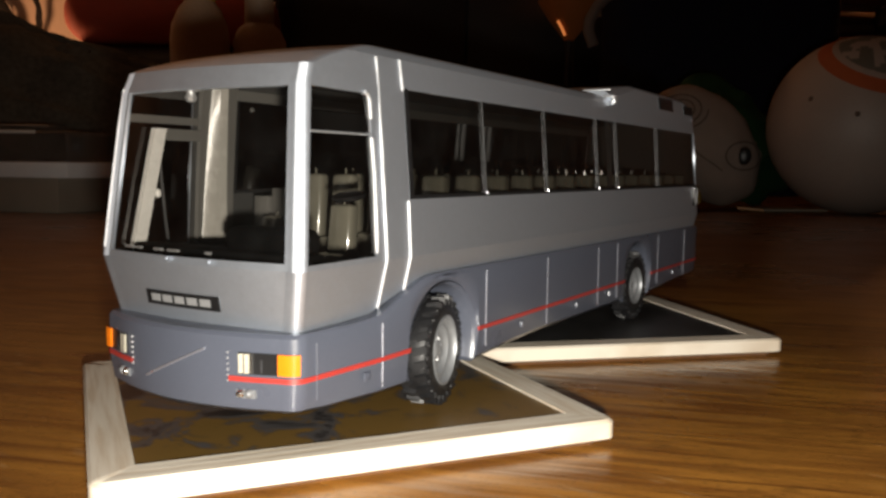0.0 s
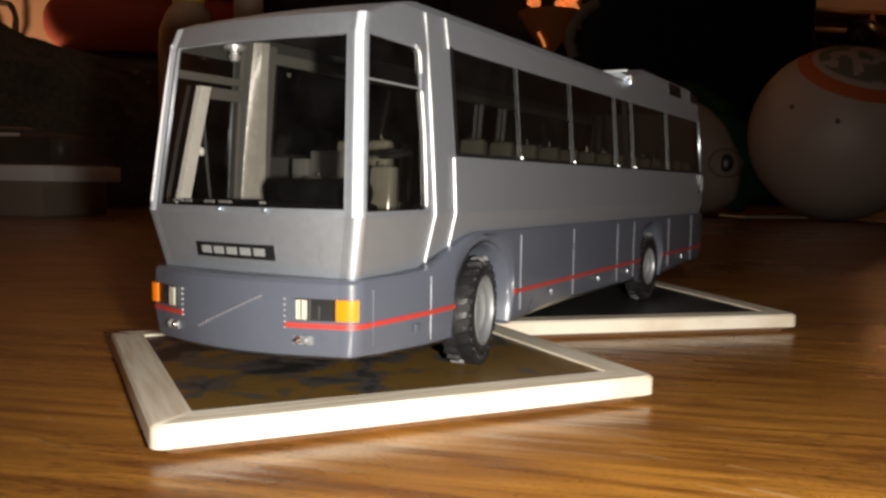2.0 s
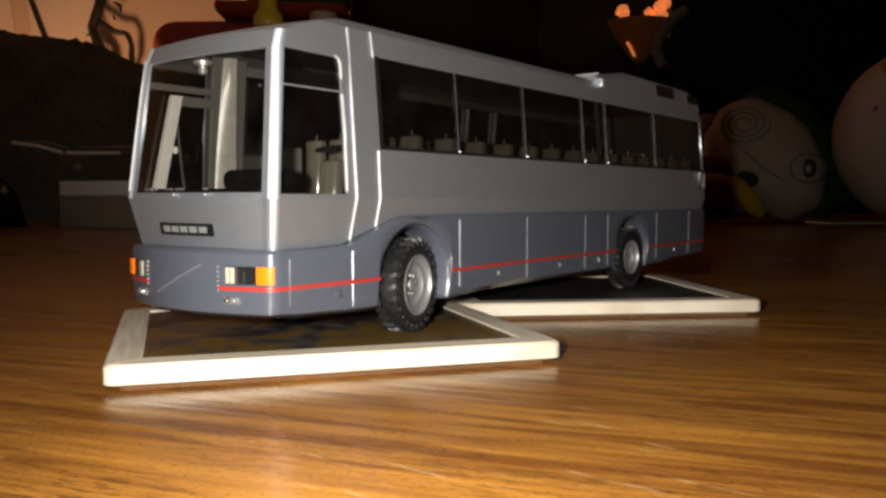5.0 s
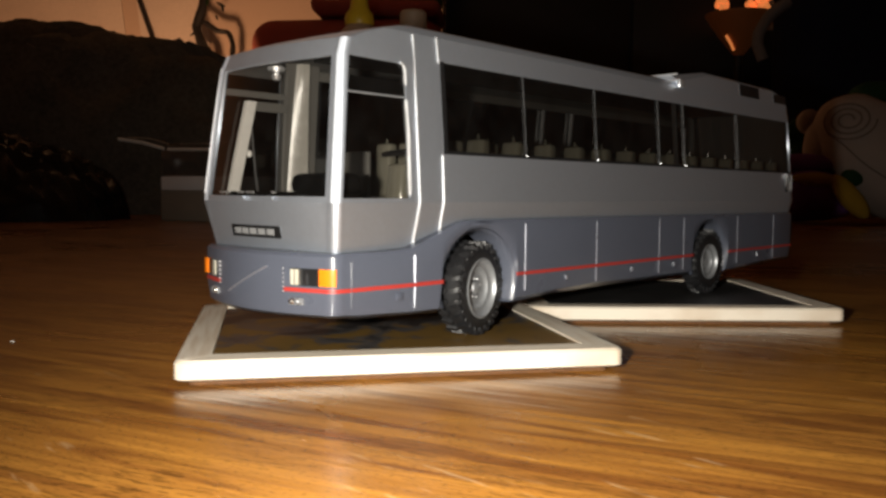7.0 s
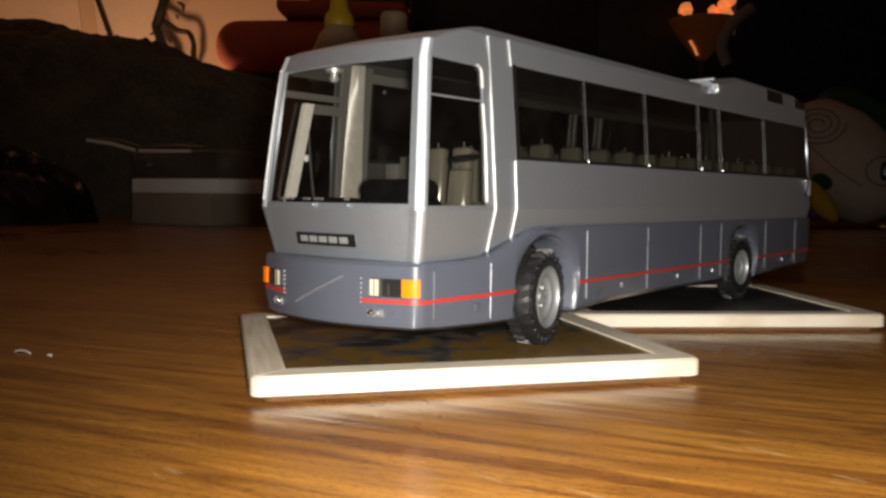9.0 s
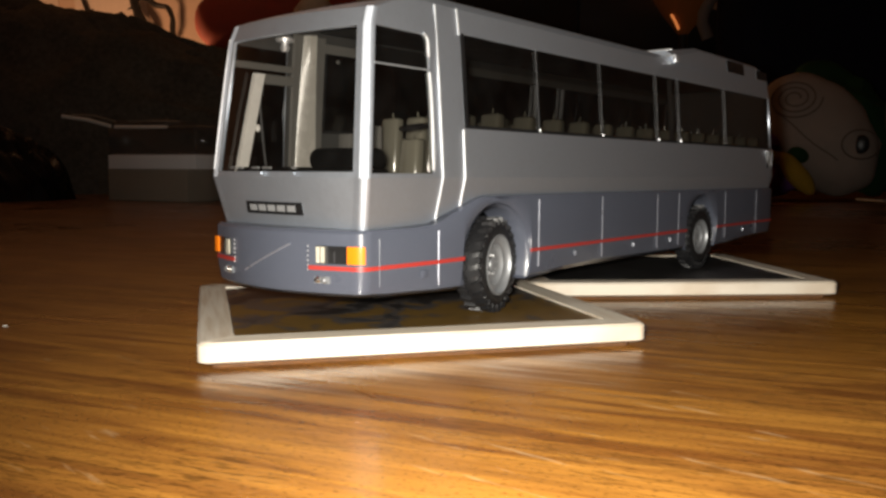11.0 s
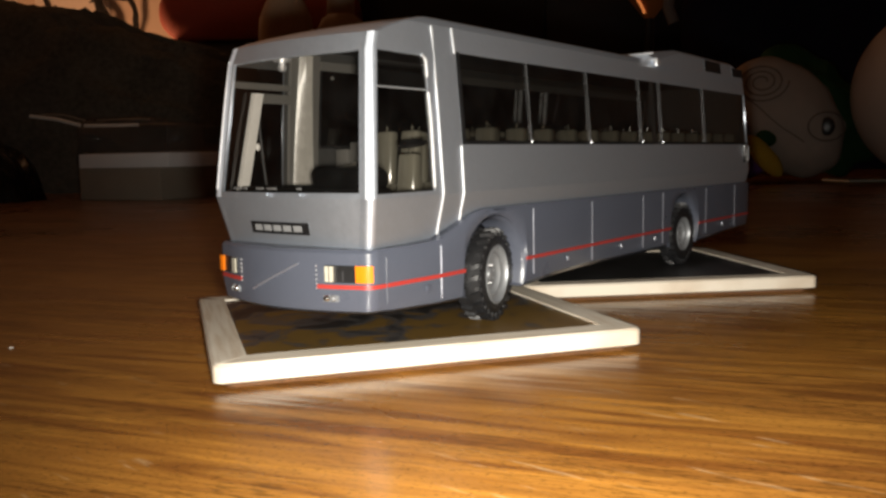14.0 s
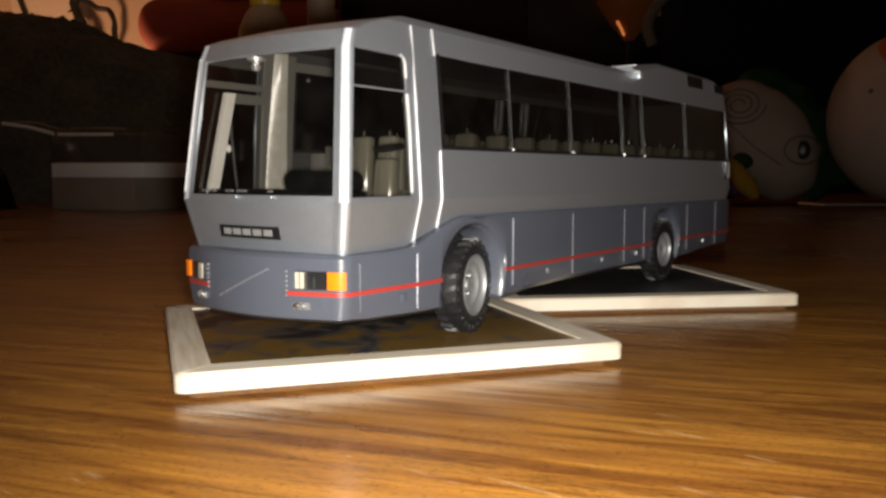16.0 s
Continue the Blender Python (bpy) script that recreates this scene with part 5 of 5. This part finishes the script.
# unseen shaded lamp added on the wall beyond the armchair, and the shelf it lights
fill_lamp = base_of("shelf_fill_lamp", "small peach-shaded unseen lamp added to warm the shelf", "lamp", ROOM @ Matrix.Translation((2.20, 2.78, 0.86)))
part("shade", lathe(bmesh.new(), [(0.045, 0.0), (0.07, 0.16), (0.066, 0.16), (0.041, 0.0)], 24), SHADE, fill_lamp, "glowing peach shade")
part("bracket", box(bmesh.new(), (-0.012, 0.0, 0.02), (0.012, 0.418, 0.05), 0.003), DARK, fill_lamp)
part("bulb", lathe(bmesh.new(), [(0, 0.03), (0.012, 0.035), (0.02, 0.06), (0.014, 0.085), (0, 0.09)], 16), EMBER, fill_lamp)
shelf = base_of("wall_shelf", "brown wooden wall shelf in warm light", "shelf", ROOM @ Matrix.Translation((2.10, 3.199, FLOOR)))
for z in (0.60, 0.98, 1.29, 1.385, 1.46):
    part("board", box(bmesh.new(), (-0.30, -0.16, z), (0.40, 0.0, z + 0.018), 0.003), SHELF_WOOD, shelf)
for x in (-0.30, 0.075, 0.38):
    part("upright", box(bmesh.new(), (x, -0.155, 0.0), (x + 0.022, -0.001, 1.478), 0.003), SHELF_WOOD, shelf)
part("back", box(bmesh.new(), (-0.29, -0.012, 0.05), (0.39, -0.001, 1.46)), SHELF_WOOD, shelf)
bm = bmesh.new()
bmesh.ops.create_icosphere(bm, subdivisions=4, radius=1.0, matrix=Matrix.Translation((0, 0, 0.055)) @ Matrix.Diagonal((0.075, 0.060, 0.060, 1)))
for v in bm.verts:
    v.co += 0.010 * noise.noise(v.co * 25) * v.co.normalized()
    v.co.z = max(v.co.z, 0.0)
thing("dark_pouch", bm, BAG, "rounded dark pouch standing on the wall shelf", "pouch", ROOM @ Matrix.Translation((2.11, 2.975, FLOOR + 1.309)))


# soft toy, one plain mesh
def soft_toy():
    bm = bmesh.new()

    def lump(centre, size, slot, turn=(0, 0, 0), rough=0.0):
        m = Matrix.Translation(centre) @ pose(0, 0, 0, *turn) @ Matrix.Diagonal((*size, 1))
        made = bmesh.ops.create_icosphere(bm, subdivisions=4, radius=1.0, matrix=m)
        for v in made["verts"]:
            if rough:
                v.co += (v.co - Vector(centre)).normalized() * rough * noise.noise(v.co * 30)
            for f in v.link_faces:
                f.material_index = slot
    lump((-0.008, 0, 0.094), (0.100, 0.060, 0.066), 0, (0, 52, 0), 0.004)
    lump((-0.094, 0.005, 0.146), (0.017, 0.016, 0.018), 0)
    lump((-0.060, 0.005, 0.110), (0.042, 0.040, 0.046), 0, (0, 0, 0), 0.004)
    lump((0.026, 0.050, 0.108), (0.110, 0.050, 0.066), 1, (0, 48, 0), 0.020)
    lump((-0.105, 0.040, 0.110), (0.040, 0.040, 0.050), 1, (0, 0, 0), 0.02)
    lump((-0.090, -0.010, 0.040), (0.062, 0.055, 0.040), 2, (0, 0, 0), 0.008)
    lump((-0.092, -0.030, 0.084), (0.046, 0.017, 0.014), 2, (0, 3, 0), 0.004)
    lump((-0.146, -0.032, 0.083), (0.018, 0.016, 0.016), 0)
    lump((-0.078, -0.055, 0.060), (0.034, 0.012, 0.010), 3, (0, 4, 0), 0.003)
    lump((-0.034, -0.058, 0.038), (0.036, 0.012, 0.014), 3, (0, 50, 0), 0.003)
    lump((-0.032, -0.050, 0.062), (0.014, 0.010, 0.012), 1, (0, 0, 0), 0.004)

    def on_face(x, z):
        # front of the tilted head
        c = Vector((-0.008, 0, 0.094))
        q = pose(0, 0, 0, 0, -52, 0) @ (Vector((x, 0, z)) - c)
        d = 1 - (q.x / 0.101) ** 2 - (q.z / 0.067) ** 2
        return Vector((x, -0.0615 * math.sqrt(max(d, 0.02)) - 0.0012, z))
    for cx, cz, turns, r in ((-0.040, 0.143, 3.0, 0.036), (0.047, 0.078, 1.0, 0.025)):
        first = len(bm.faces)
        n = int(40 * turns)
        tube(bm, [on_face(cx + (r * (0.2 + 0.8 * k / n) if turns > 1 else r) * math.cos(2 * math.pi * turns * k / n), cz + 0.8 * (r * (0.2 + 0.8 * k / n) if turns > 1 else r) * math.sin(2 * math.pi * turns * k / n)) for k in range(n + 1)], 0.0012, 5)
        bm.faces.ensure_lookup_table()
        for f in bm.faces[first:]:
            f.material_index = 4
    first = len(bm.faces)
    bmesh.ops.create_uvsphere(bm, u_segments=16, v_segments=8, radius=1, matrix=Matrix.Translation(on_face(0.047, 0.078)) @ Matrix.Diagonal((0.010, 0.004, 0.013, 1)))
    tube(bm, [on_face(-0.066 + 0.0105 * k, 0.125 - 0.0088 * k + 0.002 * math.sin(k)) for k in range(9)], 0.001, 5)
    bm.faces.ensure_lookup_table()
    for f in bm.faces[first:]:
        f.material_index = 4
    for f in bm.faces[first:first + 128]:
        f.material_index = 5
    return thing("soft_toy", bm, [PLUSH_WHITE, PLUSH_GREEN, PLUSH_PURPLE, PLUSH_YELLOW, STITCH, BLACK], "white and green soft toy with stitched spiral", "soft toy", ROOM @ Matrix.Translation((0.568, 1.205, 0.002)) @ pose(0, 0, 0, 0, 0, -24))


soft_toy()


def toy_ball():
    """An off-white ball with an orange ring and grey panels, one plain mesh."""
    bm = bmesh.new()
    r = 0.122
    bmesh.ops.create_uvsphere(bm, u_segments=96, v_segments=72, radius=r)
    axis = Vector((-0.06, -0.54, 0.84)).normalized()
    for way, a in ((axis, 33), (axis, 42), (axis, 29)):
        bmesh.ops.bisect_plane(bm, geom=bm.verts[:] + bm.edges[:] + bm.faces[:], plane_co=way * r * math.cos(radians(a)), plane_no=way)
    for f in bm.faces:
        c = f.calc_center_median().normalized()
        d = math.degrees(c.angle(axis))
        f.material_index = 1 if 33 < d < 42 else 2 if d <= 29 and noise.noise(c * 6) > 0.0 else 0
    for way in (Vector((-0.87, -0.42, 0.255)).normalized(), Vector((-0.578, -0.812, 0.080)).normalized()):
        first = len(bm.faces)
        bmesh.ops.create_uvsphere(bm, u_segments=10, v_segments=6, radius=0.0042, matrix=Matrix.Translation(way * (r - 0.0022)))
        bm.faces.ensure_lookup_table()
        for f in bm.faces[first:]:
            f.material_index = 3
    bmesh.ops.translate(bm, verts=bm.verts[:], vec=(0, 0, r))
    return thing("toy_ball", bm, [BALL_WHITE, BALL_ORANGE, BALL_GREY, STITCH], "large off-white toy ball with an orange ring", "toy ball", ROOM @ Matrix.Translation((0.738, 1.10, 0.0)))


toy_ball()
room_box("paper_sheet", (0.64, 1.17, 0.0005), (0.74, 1.25, 0.003), CARD, "pale folded paper on the table", "paper")


def flake(x, y, size, turn):
    """A curled chip of pale paint lying on the table."""
    bm = bmesh.new()
    n = 6
    rows = [[bm.verts.new(((k / n - 0.5) * size, w * size * 0.045 * (1 - abs(k / n - 0.5)), h + size * 0.10 * math.sin(math.pi * k / n))) for k in range(n + 1)] for w, h in ((-1, 0.0), (1, 0.0), (1, 0.0003), (-1, 0.0003))]
    for a, b in zip(rows, rows[1:] + rows[:1]):
        for k in range(n):
            bm.faces.new((a[k], a[k + 1], b[k + 1], b[k]))
    for k in (0, n):
        bm.faces.new([r[k] for r in rows])
    thing("paint_flake", bm, TRIM_WHITE, "tiny pale paint flake lying on the table", "flake", pose(x, y, TABLE, 0, 0, turn), "flakes on the table")


for x, y, size, turn in ((-0.2070, 0.0803, 0.0062, 12), (-0.1980, 0.0832, 0.0012, 40)):
    flake(x, y, size, turn)
